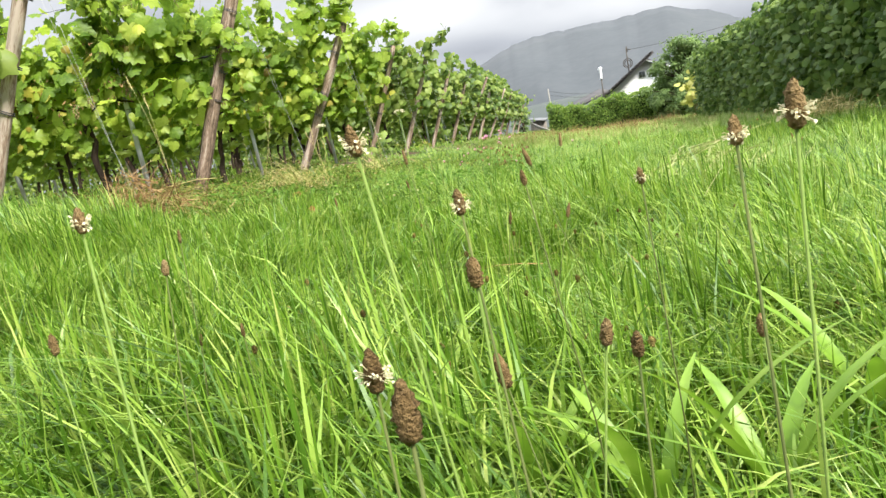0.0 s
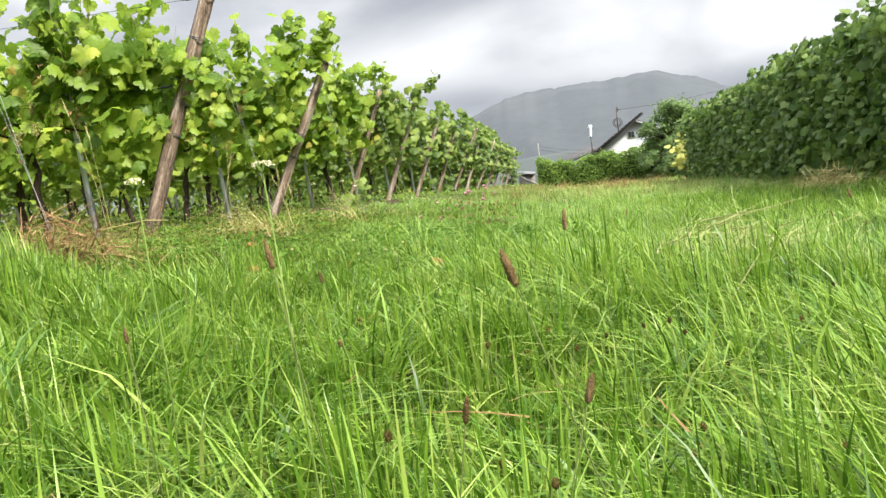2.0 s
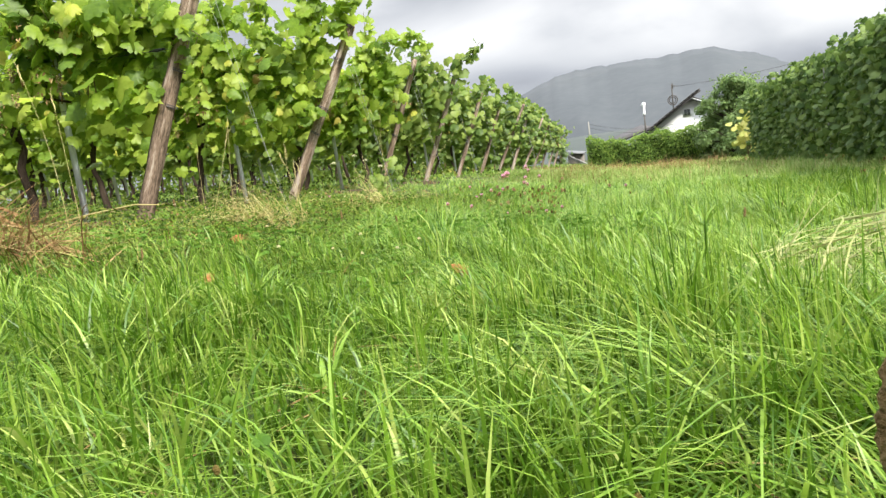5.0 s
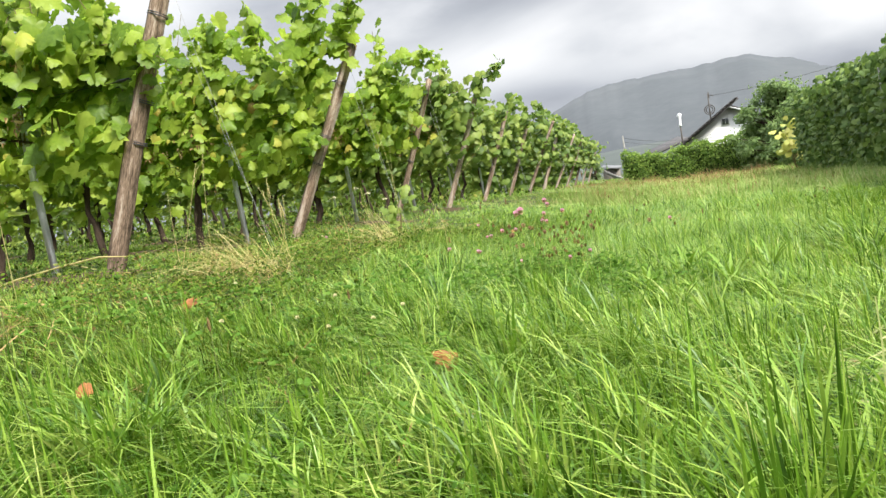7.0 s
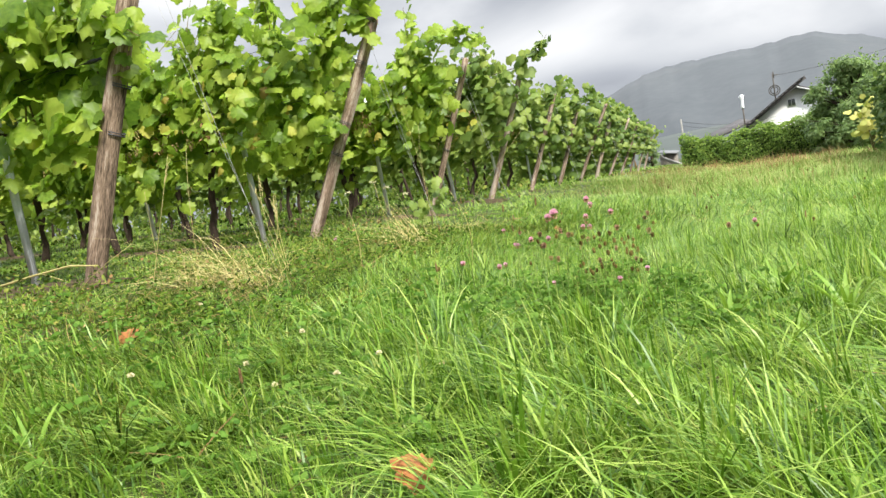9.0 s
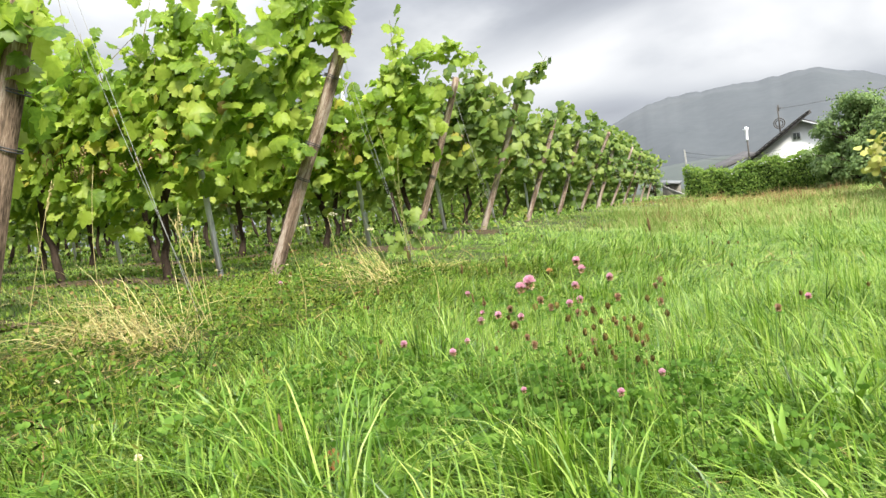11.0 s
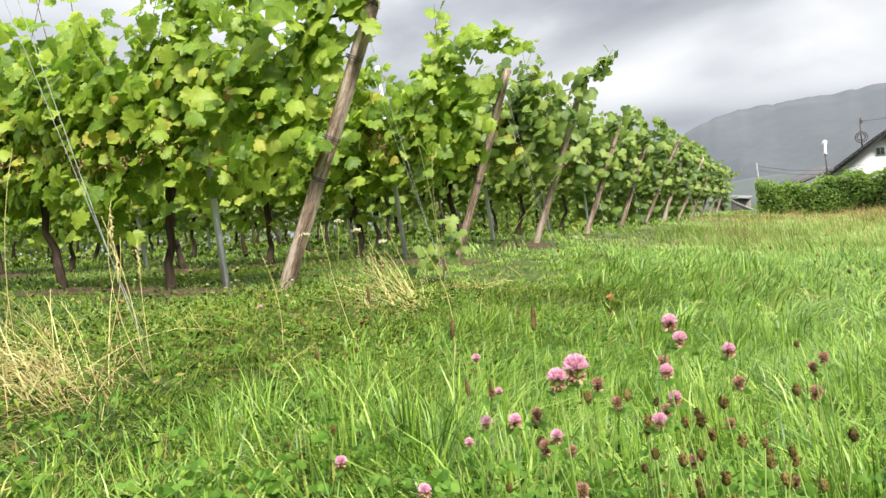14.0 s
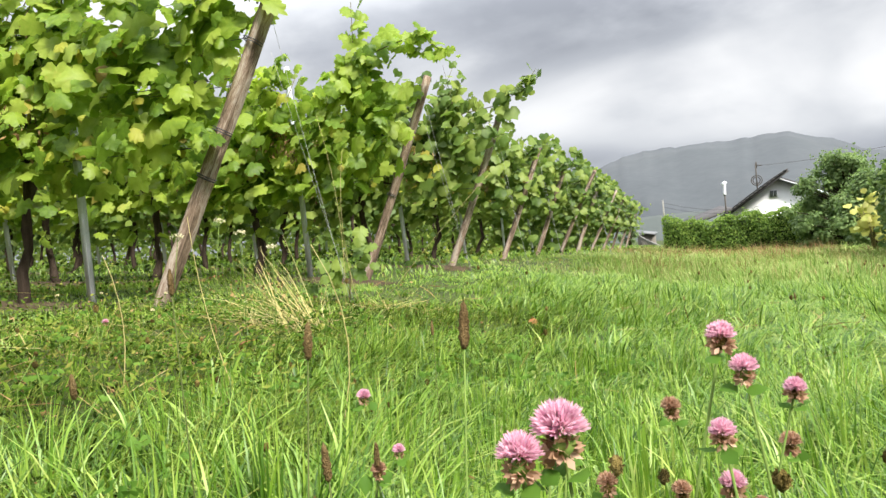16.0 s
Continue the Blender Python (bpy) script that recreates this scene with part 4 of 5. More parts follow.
part_np("pane", [box((0.02, -0.062, 3.67), (0.21, -0.051, 4.07))], M_GLASS, win)
# course of tiles along the verge, each a raised cap
tile_v, tile_f = box((-0.16, -0.29, 0.0), (0.16, 0.29, 0.06))
tile_me = mesh_np("roof_tile", tile_v, tile_f, M_TILE)
slope = math.atan2(RIDGE[1] - EAVE_L[1], RIDGE[0] - EAVE_L[0])
for j in range(14):
    for i in range(16):
        t = (i + 0.5) / 16
        ob = new("roof_tile", tile_me)
        ob.parent = west
        ob.matrix_basis = Matrix.Translation((EAVE_L[0] + t * (RIDGE[0] - EAVE_L[0]), -0.45 + 0.62 * j, EAVE_L[1] + t * (RIDGE[1] - EAVE_L[1]) + 0.004)) @ Matrix.Rotation(-slope, 4, "Y") @ Matrix.Rotation(0.12, 4, "Y")
tagged(house, "white gabled house with a dark tiled roof", "house")

annex = empty("annex", pose(1.75, 53.5, -0.75, 0, 0, 7))
part_np("annex_wall", [box((-1.2, 0, 0), (1.6, 4, 1.85))], M_PLASTER, annex)
part_np("annex_roof", [slab((-1.9, -0.4, 1.95), (1.4, -0.4, 3.0), (1.4, 4.4, 3.4), (-1.9, 4.4, 2.35), 0.14)], M_TILE, annex)
tagged(annex, "low annex of the house with a dark pitched roof", "annex")

flue = empty("flue", pose(2.75, 52.0, 1.4))
part_np("pipe", [tube([(0, 0, 0), (0, 0, 1.7)], 0.05, 10)], M_DARKWOOD, flue)
part_np("cowl", [tube([(0, 0, 1.65), (0, 0, 1.75), (0.02, 0, 2.2), (0.02, 0, 2.35), (0, 0, 2.5)], (0.11, 0.085, 0.085, 0.12, 0.08), 10), tube([(-0.17, 0, 2.35), (0.17, 0, 2.42)], 0.035, 8)], M_WHITE, flue, "white sheet-metal cowl")
tagged(flue, "thin dark flue pipe with a white metal cowl", "chimney")

mast = empty("roof_mast", pose(4.85, 54.5, 2.75))
part_np("pole", [tube([(0, 0, 0), (0, 0, 2.3)], 0.045, 8)], M_DARKWOOD, mast)
part_np("bracket", [tube([(0, 0, 2.2), (0.35, 0, 2.15)], 0.03, 6), tube([(0.05, 0, 2.0), (0.05, 0, 2.4)], 0.05, 6)], M_DARKWOOD, mast)
part_np("coil", [tube([(0.33 * math.cos(a), 0, 1.2 + 0.33 * math.sin(a)) for a in np.linspace(0, 6.283, 25)], 0.032, 6, False),
                 tube([(0.22 * math.cos(a), 0.05, 1.2 + 0.22 * math.sin(a)) for a in np.linspace(0, 6.283, 21)], 0.03, 6, False)], M_DARKWOOD, mast, "round coil of dark cable")
part_np("cable", [tube(arc((0.3, 0, 2.15), (16, 6, 4.4), 0.5, 16), 0.016, 5, False)], M_CLIP, mast)
tagged(mast, "roof mast with a cable coil and overhead line", "mast")

pole = empty("utility_pole", pose(-0.8, 47.0, gz(-0.8, 47.0)))
part_np("shaft", [tube([(0, 0, -0.3), (0, 0, 1.6), (0, 0, 2.75)], (0.06, 0.05, 0.045), 8)], M_GREYPOST, pole)
for i in range(2):
    part_np("line", [tube(arc((0, 0, 2.6 - 0.25 * i), (6.5, 7, 2.3 - 0.2 * i), 0.45, 12), 0.010, 4, False)], M_CLIP, pole)
tagged(pole, "grey utility pole with two thin lines", "pole")

shed = empty("shed", pose(-2.9, 62.0, -0.6))
part_np("shed_wall", [box((-0.7, 0, 0), (0.55, 3, 1.7))], M_SHEDWALL, shed)
part_np("shed_roof", [slab((-0.85, -0.3, 1.92), (0.7, -0.3, 1.66), (0.7, 3.3, 1.86), (-0.85, 3.3, 2.12), 0.08)], M_GREYBOARD, shed)
for i in range(4):
    part_np("leaning_board", [slab((-0.55 + 0.3 * i, -0.45 - 0.05 * i, 1.55 - 0.2 * i), (0.75 + 0.2 * i, -0.5 - 0.05 * i, 0.25 + 0.05 * i), (0.78 + 0.2 * i, -0.5 - 0.05 * i, 0.37 + 0.05 * i), (-0.52 + 0.3 * i, -0.45 - 0.05 * i, 1.69 - 0.2 * i), 0.04)], M_GREYPOST, shed, "pale leaning board")
tagged(shed, "low weathered shed with pale boards leaning on it", "shed")

# ---------------------------------------------------------------- grass


def lie(x, y):
    """Which way the grass leans, and how tall it stands, drifting over the field."""
    a = 1.2 * np.sin(0.9 * x + 0.5 * y) + 1.4 * np.sin(0.45 * y - 0.8 * x + 1.0) + 2.6
    tall = 0.5 + 0.30 * np.sin(1.9 * x + 0.7) * np.sin(1.5 * y + 0.3) + 0.30 * np.sin(4.3 * x - 1.1 * y) * np.sin(3.4 * y + 0.8 * x)
    return a, np.clip(tall, 0, 1)


def lushness(x, y):
    """1 out in the long grass, less on the mown and trodden strip by the vines."""
    strip = 1 / (1 + np.exp(-(x - 0.25 + 0.45 * np.clip((y - 5.4) / 0.6, 0, 1) + 0.25 * np.sin(1.3 * y)) / 0.22))
    back = 1 / (1 + np.exp((y - 4.1) / 0.4))
    alley = 1 / (1 + np.exp((x + 1.0) / 0.15 - 8 * np.clip(y - 4.9, -0.5, 0.5)))
    return np.clip(0.48 + 0.52 * np.maximum(strip, back * (x > -1.6)), 0, 1) * (1 - 0.32 * alley * (y > 4.4))


def bare(x, y):
    """Along the feet of the vine rows the earth lies open here and there."""
    k = np.clip(np.round((y - ROW_Y) / ROW_STEP), -1, 6)
    return (x < -1.15) & (np.abs(y + 0.09 - ROW_Y - ROW_STEP * k) < 0.27 + 0.06 * np.sin(5 * x)) & (np.sin(2.1 * x + 1.7 * k) > -0.45)


g_patch = np.random.default_rng(15)


def sow(count, x0, x1, y0, y1, h, w, seg, bend=(0.05, 0.95), wild=0.75, clump=0.0, thin=True, view_wedge=False):
    """Grass over a stretch of ground: most of it in tufts that lean and bow one way, the rest strewn between them."""
    x, y = rng.uniform(x0, x1, count), rng.uniform(y0, y1, count)
    az, tuft, grow = np.zeros(count), np.zeros(count, bool), np.full(count, 0.75)
    arch = rng.uniform(bend[0], bend[1], count) ** 1.1
    if clump:
        m = max(count // 42, 1)
        cx, cy = rng.uniform(x0, x1, m), rng.uniform(y0, y1, m)
        i = rng.integers(0, m, count)
        tuft = rng.uniform(0, 1, count) < 0.74
        dx, dy = rng.normal(0, clump, count), rng.normal(0, clump, count)
        x, y = np.where(tuft, cx[i] + dx, x), np.where(tuft, cy[i] + dy, y)
        # a tuft opens outwards and is combed over to one side
        side = lie(cx, cy)[0] + rng.normal(0, 0.7, m)
        comb = rng.uniform(0.4, 2.2, m)
        az = np.arctan2(dy / clump + comb[i] * np.sin(side)[i], dx / clump + comb[i] * np.cos(side)[i]) + rng.normal(0, 0.3, count)
        grow = np.where(tuft, rng.uniform(0.6, 1.45, m)[i], 0.7)
        arch = np.where(tuft, np.clip(rng.uniform(bend[0], bend[1] + 0.25, m)[i] + rng.normal(0, 0.18, count), 0.03, 1.5), arch)
    a, tall = lie(x, y)
    az = np.where(tuft, az, a + rng.normal(0, wild, count))
    lush = lushness(x, y)
    hh = (h[0] + (h[1] - h[0]) * tall) * rng.uniform(0.55, 1.2, count) * lush * grow
    arch = np.where(rng.uniform(0, 1, count) < 0.14, rng.uniform(1.1, 1.7, count), arch)
    keep = ~(bare(x, y) & (rng.uniform(0, 1, count) < 0.88))
    if view_wedge:
        # the finest blades are kept only in a wedge fitted to the camera's view
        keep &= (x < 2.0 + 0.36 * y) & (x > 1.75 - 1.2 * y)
    # clover crowds out the grass where it blooms
    for px, py, pr, share in ((0.76, 5.24, 0.36, 0.62), (1.20, 5.32, 0.34, 0.30)):
        keep &= ~((np.hypot(x - px, y - py) < pr * (1 + 0.25 * np.sin(9 * x + 7 * y))) & (g_patch.uniform(0, 1, count) < share))
    if thin:
        keep &= rng.uniform(0, 1, count) < 0.45 + 0.55 * lush
    x, y, az, hh, arch = x[keep], y[keep], az[keep], hh[keep], arch[keep]
    n = len(x)
    root = np.stack([x, y, ground_z(x, y) - 0.01], -1)
    return blades(root, hh, rng.uniform(w[0], w[1], n), az, arch, seg)


def stuff(name, pieces, material, label, category="grass"):
    return tagged(part_np(name, pieces, material, None), label, category, kind="stuff")


stuff("grass", [
    sow(3200, -0.3, 3.2, 0.6, 6.6, (0.10, 0.19), (0.009, 0.016), 3, bend=(0.05, 0.7), clump=0.03, view_wedge=True),
    sow(66000, 0.0, 2.6, -0.1, 1.7, (0.12, 0.26), (0.003, 0.0095), 3, clump=0.035, view_wedge=True),
    sow(62000, -1.6, 3.1, 1.7, 3.5, (0.11, 0.26), (0.0035, 0.0110), 3, clump=0.04, view_wedge=True),
    sow(7000, -0.1, 3.1, 0.2, 5.2, (0.17, 0.29), (0.004, 0.009), 4, bend=(0.5, 1.5), clump=0.03, view_wedge=True),
    sow(66000, -0.1, 2.2, 3.5, 7.4, (0.09, 0.215), (0.003, 0.0085), 3, bend=(0.1, 1.1), clump=0.04),
    sow(12000, 2.2, 3.3, 3.5, 7.4, (0.11, 0.24), (0.005, 0.011), 2, clump=0.05),
    sow(6500, -1.3, 0.5, 3.5, 7.4, (0.12, 0.25), (0.003, 0.007), 4, bend=(0.3, 1.4), clump=0.04),
    sow(16000, 3.2, 5.1, 2.0, 8.0, (0.13, 0.28), (0.005, 0.012), 2, clump=0.06),
    sow(9000, -1.9, -0.2, 1.2, 4.6, (0.11, 0.24), (0.005, 0.010), 3, clump=0.06),
    sow(9000, -0.2, 3.6, -0.6, 1.7, (0.13, 0.28), (0.006, 0.012), 2, clump=0.06),
    sow(62000, -1.3, 5.1, 7.4, 12.0, (0.10, 0.21), (0.007, 0.014), 2, bend=(0.3, 1.3), clump=0.05),
], M_GRASS, "long lush green meadow grass")
stuff("far_grass", [
    sow(42000, -1.3, 5.3, 12.0, 20.0, (0.12, 0.26), (0.009, 0.018), 2, clump=0.08),
    sow(30000, -1.4, 5.6, 20.0, 36.5, (0.13, 0.28), (0.016, 0.030), 2, clump=0.12),
    sow(9000, 5.1, 14.0, 4.0, 34.0, (0.14, 0.28), (0.016, 0.034), 2, clump=0.15),
    sow(11000, -10.0, -0.2, -6.0, 4.2, (0.16, 0.30), (0.016, 0.030), 2, clump=0.12),
    sow(9000, 3.5, 13.0, -6.0, 4.2, (0.16, 0.30), (0.016, 0.030), 2, clump=0.12),
    sow(8000, -0.3, 3.6, -6.0, -0.5, (0.14, 0.28), (0.012, 0.024), 2, clump=0.10),
    sow(9000, -8.0, 14.0, 36.5, 60.0, (0.2, 0.34), (0.04, 0.07), 2),
], M_FARGRASS, "tall meadow grass with seed heads towards the hedge")
stuff("seed_grass", [
    sow(5200, -1.4, 5.0, 22.0, 35.6, (0.30, 0.44), (0.008, 0.016), 2, clump=0.2),
    sow(2600, -1.0, 4.8, 13.0, 22.0, (0.22, 0.34), (0.004, 0.009), 2, clump=0.2),
], M_BROWNSTRAW, "tan ripe grass heads over the far meadow")
stuff("dry_blades", [
    sow(2600, -0.8, 3.2, 0.2, 6.8, (0.07, 0.16), (0.002, 0.0055), 3, bend=(0.8, 1.7), clump=0.06, view_wedge=True),
], M_WILT, "pale dry blades lying among the green grass")
stuff("alley_grass", [
    sow(44000, -6.5, -1.0, 4.0, 10.0, (0.16, 0.34), (0.0035, 0.008), 2, thin=False),
    sow(20000, -14.0, -1.2, 10.0, 20.0, (0.26, 0.54), (0.012, 0.022), 2, thin=False),
    sow(9000, -16.0, -1.2, 20.0, 46.0, (0.4, 0.7), (0.03, 0.05), 2, thin=False),
], M_GRASS, "short green grass in the alleys between the vines")
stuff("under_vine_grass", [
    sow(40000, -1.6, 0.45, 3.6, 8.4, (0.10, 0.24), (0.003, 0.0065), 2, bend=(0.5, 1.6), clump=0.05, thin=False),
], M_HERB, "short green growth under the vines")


def herb_leaves(count, x0, x1, y0, y1, size, height, outline=ROUND_LEAF, trio=True, spot=None):
    """Low leaves on short stalks; in threes for clover."""
    x, y = rng.uniform(x0, x1, count), rng.uniform(y0, y1, count)
    if spot is not None:
        x, y = rng.normal(spot[0], spot[2], count), rng.normal(spot[1], spot[3], count)
    open_soil = bare(x, y) & (rng.uniform(0, 1, count) < 0.93)
    x, y = x[~open_soil], y[~open_soil]
    count = len(x)
    # the growth swells into small hummocks with hollows between them
    hummock = 0.5 + 0.5 * np.sin(9 * x + 2 * np.sin(7 * y)) * np.sin(11 * y + 1.5 * np.sin(6 * x))
    z = ground_z(x, y) + height[0] + (height[1] - height[0]) * rng.uniform(0, 1, count) * (0.35 + 1.3 * hummock)
    c = np.stack([x, y, z], -1)
    nor = np.stack([rng.normal(0.1, 1.0, count), rng.normal(-0.3, 1.0, count), np.ones(count)], -1)
    s = rng.uniform(size[0], size[1], count)
    if not trio:
        return leaves(c, nor, s, outline, hang=0.0)
    sets = []
    turn = rng.uniform(0, 6.283, count)
    for k in range(3):
        a = turn + k * 2.094
        off = np.stack([np.cos(a), np.sin(a), 0 * a], -1) * s[:, None] * 0.48
        sets.append(leaves(c + off, nor, s, outline, hang=0.0))
    return join(sets)


stuff("clover_leaves", [
    herb_leaves(1700, -1.1, 0.9, 4.2, 7.6, (0.010, 0.021), (0.02, 0.08)),
    herb_leaves(1000, 0, 0, 0, 0, (0.012, 0.023), (0.03, 0.12), spot=(0.75, 5.25, 0.28, 0.24)),
    herb_leaves(700, 0, 0, 0, 0, (0.010, 0.020), (0.03, 0.13), spot=(1.25, 5.30, 0.22, 0.22)),
    herb_leaves(750, 0, 0, 0, 0, (0.009, 0.018), (0.03, 0.15), spot=(1.06, 5.40, 0.15, 0.12)),
    herb_leaves(900, -0.6, 1.0, 3.9, 5.2, (0.010, 0.020), (0.02, 0.08)),
    herb_leaves(400, 0.3, 2.6, 1.2, 4.4, (0.012, 0.022), (0.03, 0.10)),
], M_CLOVER, "low carpet of three-part clover leaves", "clover")
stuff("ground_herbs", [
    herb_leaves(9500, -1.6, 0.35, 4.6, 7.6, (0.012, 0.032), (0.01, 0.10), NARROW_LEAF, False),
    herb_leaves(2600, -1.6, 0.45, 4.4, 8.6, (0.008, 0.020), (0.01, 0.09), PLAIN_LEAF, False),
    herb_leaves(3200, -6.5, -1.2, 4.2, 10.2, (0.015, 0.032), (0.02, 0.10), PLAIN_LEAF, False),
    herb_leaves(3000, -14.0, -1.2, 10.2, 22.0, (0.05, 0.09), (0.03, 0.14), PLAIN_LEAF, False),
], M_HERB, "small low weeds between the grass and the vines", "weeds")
stuff("withered_clover", [
    herb_leaves(520, 0, 0, 0, 0, (0.005, 0.011), (0.03, 0.20), NARROW_LEAF, False, spot=(1.08, 5.38, 0.16, 0.13)),
    herb_leaves(120, 0, 0, 0, 0, (0.005, 0.010), (0.04, 0.16), NARROW_LEAF, False, spot=(0.72, 5.5, 0.10, 0.10)),
], M_WITHER, "brown withered leaves among the clover blossoms", "clover")
stuff("leaf_litter", [
    herb_leaves(600, -1.5, 0.2, 4.0, 8.4, (0.008, 0.022), (0.006, 0.04), PLAIN_LEAF, False),
    herb_leaves(600, -4.0, -1.0, 4.5, 10.0, (0.015, 0.035), (0.006, 0.05), PLAIN_LEAF, False),
], M_BROWNSTRAW, "brown withered leaf litter lying low between the weeds", "leaf litter")


def straw(count, spot, spread, length, rise, width=(0.002, 0.0045), aim=None):
    """Dry stalks that lie across one another and stick up out of a heap."""
    x, y = rng.normal(spot[0], spread[0], count), rng.normal(spot[1], spread[1], count)
    heap = np.exp(-(((x - spot[0]) / (1.4 * spread[0])) ** 2 + ((y - spot[1]) / (1.4 * spread[1])) ** 2))
    p = np.stack([x, y, ground_z(x, y) + rng.uniform(0, 1, count) * rise * heap + 0.01], -1)
    az = rng.uniform(0, 6.283, count) if aim is None else rng.normal(aim, 0.9, count)
    el = np.abs(rng.normal(0.08, 0.38, count))
    d = np.stack([np.cos(az) * np.cos(el), np.sin(az) * np.cos(el), np.sin(el)], -1)
    side = np.stack([-np.sin(az), np.cos(az), 0 * az], -1) + rng.normal(0, 0.5, (count, 3))
    ln, w = rng.uniform(length[0], length[1], count)[:, None], rng.uniform(width[0], width[1], count)[:, None]
    bow = np.concatenate([rng.normal(0, 0.10, (count, 2)), -np.abs(rng.normal(0, 0.10, (count, 1)))], 1)
    v = []
    for t in (0.0, 0.35, 0.7, 1.0):
        c = p + d * ln * (t - 0.3) + bow * ln * (t * t)
        c[:, 2] = np.maximum(c[:, 2], ground_z(c[:, 0], c[:, 1]) + 0.004)
        v += [c - side * w * (0.5 - 0.3 * t), c + side * w * (0.5 - 0.3 * t)]
    v = np.stack(v, 1).reshape(-1, 3)
    f = np.array([(a, a + 1, a + 3) for a in (0, 2, 4)] + [(a, a + 3, a + 2) for a in (0, 2, 4)])
    return v, (f[None] + (np.arange(count) * 8)[:, None, None]).reshape(-1, 3)


def fan(count, foot, spread, length, aim, el, droop, width=(0.0012, 0.0027)):
    """Dry stalks that rise from one foot, lean one way and bow over."""
    p = np.stack([rng.normal(foot[0], spread[0], count), rng.normal(foot[1], spread[1], count)], -1)
    p = np.concatenate([p, ground_z(p[:, 0], p[:, 1])[:, None]], 1)
    az, e = rng.normal(aim[0], aim[1], count), rng.uniform(el[0], el[1], count)
    d = np.stack([np.cos(az) * np.cos(e), np.sin(az) * np.cos(e), np.sin(e)], -1)
    fall = np.stack([0.5 * np.cos(az), 0.5 * np.sin(az), -np.ones(count)], -1) * rng.uniform(droop[0], droop[1], count)[:, None]
    side = np.stack([-np.sin(az), np.cos(az), 0 * az], -1) + rng.normal(0, 0.4, (count, 3))
    ln, w = rng.uniform(length[0], length[1], count)[:, None], rng.uniform(width[0], width[1], count)[:, None]
    v = []
    for t in (0.0, 0.25, 0.5, 0.75, 1.0):
        c = p + ln * (d * t + fall * t**2.4)
        c[:, 2] = np.maximum(c[:, 2], ground_z(c[:, 0], c[:, 1]) + 0.006)
        v += [c - side * w * (0.5 - 0.32 * t), c + side * w * (0.5 - 0.32 * t)]
    v = np.stack(v, 1).reshape(-1, 3)
    f = np.array([(a, a + 1, a + 3) for a in (0, 2, 4, 6)] + [(a, a + 3, a + 2) for a in (0, 2, 4, 6)])
    return v, (f[None] + (np.arange(count) * 10)[:, None, None]).reshape(-1, 3)


def straw_thing(name, pieces, material, label):
    return tagged(part_np(name, pieces, material, None), label, "dry grass", kind="stuff")


straw_thing("straw_tuft", [straw(120, (-0.74, 5.52), (0.19, 0.13), (0.10, 0.30), 0.13, (0.0015, 0.0032)), fan(250, (-0.62, 5.58), (0.12, 0.09), (0.30, 0.62), (3.4, 0.9), (0.4, 1.3), (0.2, 0.75))], M_STRAW, "heap of pale yellow dry grass beside the vine posts")
straw_thing("straw_tuft", [straw(70, (-0.70, 7.35), (0.16, 0.12), (0.10, 0.30), 0.05, (0.0018, 0.0036)), fan(70, (-0.56, 7.4), (0.08, 0.06), (0.25, 0.55), (3.1, 0.5), (0.35, 1.1), (0.0, 0.25), (0.0025, 0.0045))], M_STRAW, "thin tuft of pale dry stalks near a leaning post")
straw_thing("straw_tuft", [straw(120, (-0.45, 8.0), (0.14, 0.14), (0.08, 0.3), 0.05)], M_STRAW, "small tuft of dry grass beside the young vine")
straw_thing("straw_tuft", [straw(420, (-0.93, 3.83), (0.20, 0.13), (0.10, 0.34), 0.30, (0.0025, 0.006)), fan(260, (-0.92, 3.8), (0.16, 0.1), (0.28, 0.5), (0.5, 1.6), (0.5, 1.3), (0.2, 0.75), (0.003, 0.007))], M_BROWNSTRAW, "heap of reddish brown dry grass and stalks")
straw_thing("straw_tuft", [straw(120, (-1.1, 6.6), (0.3, 0.3), (0.08, 0.25), 0.03)], M_STRAW, "scattered dry stalks on the low bank")
straw_thing("straw_tuft", [straw(600, (4.72, 10.2), (0.2, 0.5), (0.2, 0.5), 0.3, (0.006, 0.014))], M_STRAW, "brown dry grass at the foot of the vine row")
straw_thing("straw_tuft", [straw(160, (5.1, 25.0), (0.25, 0.6), (0.25, 0.5), 0.1, (0.014, 0.03))], M_BROWNSTRAW, "brown dry grass beside the yellow bush")
straw_thing("cut_grass", [straw(620, (2.27, 3.75), (0.26, 0.42), (0.14, 0.38), 0.26, (0.003, 0.0065), aim=0.3)], M_WILT, "swath of pale wilted cut grass in the meadow")
stuff("dry_blades", [straw(220, (1.5, 1.7), (0.9, 0.8), (0.06, 0.16), 0.14, (0.0012, 0.0028)), straw(500, (1.2, 3.2), (1.1, 1.4), (0.06, 0.16), 0.06, (0.0015, 0.0035)), straw(1000, (-0.4, 5.4), (0.5, 1.0), (0.05, 0.16), 0.06, (0.0015, 0.003)), straw(500, (1.4, 8.5), (1.6, 1.6), (0.10, 0.22), 0.08, (0.003, 0.005))], M_BROWNSTRAW, "single withered blades among the green grass")


# ---------------------------------------------------------------- flowers and seed heads


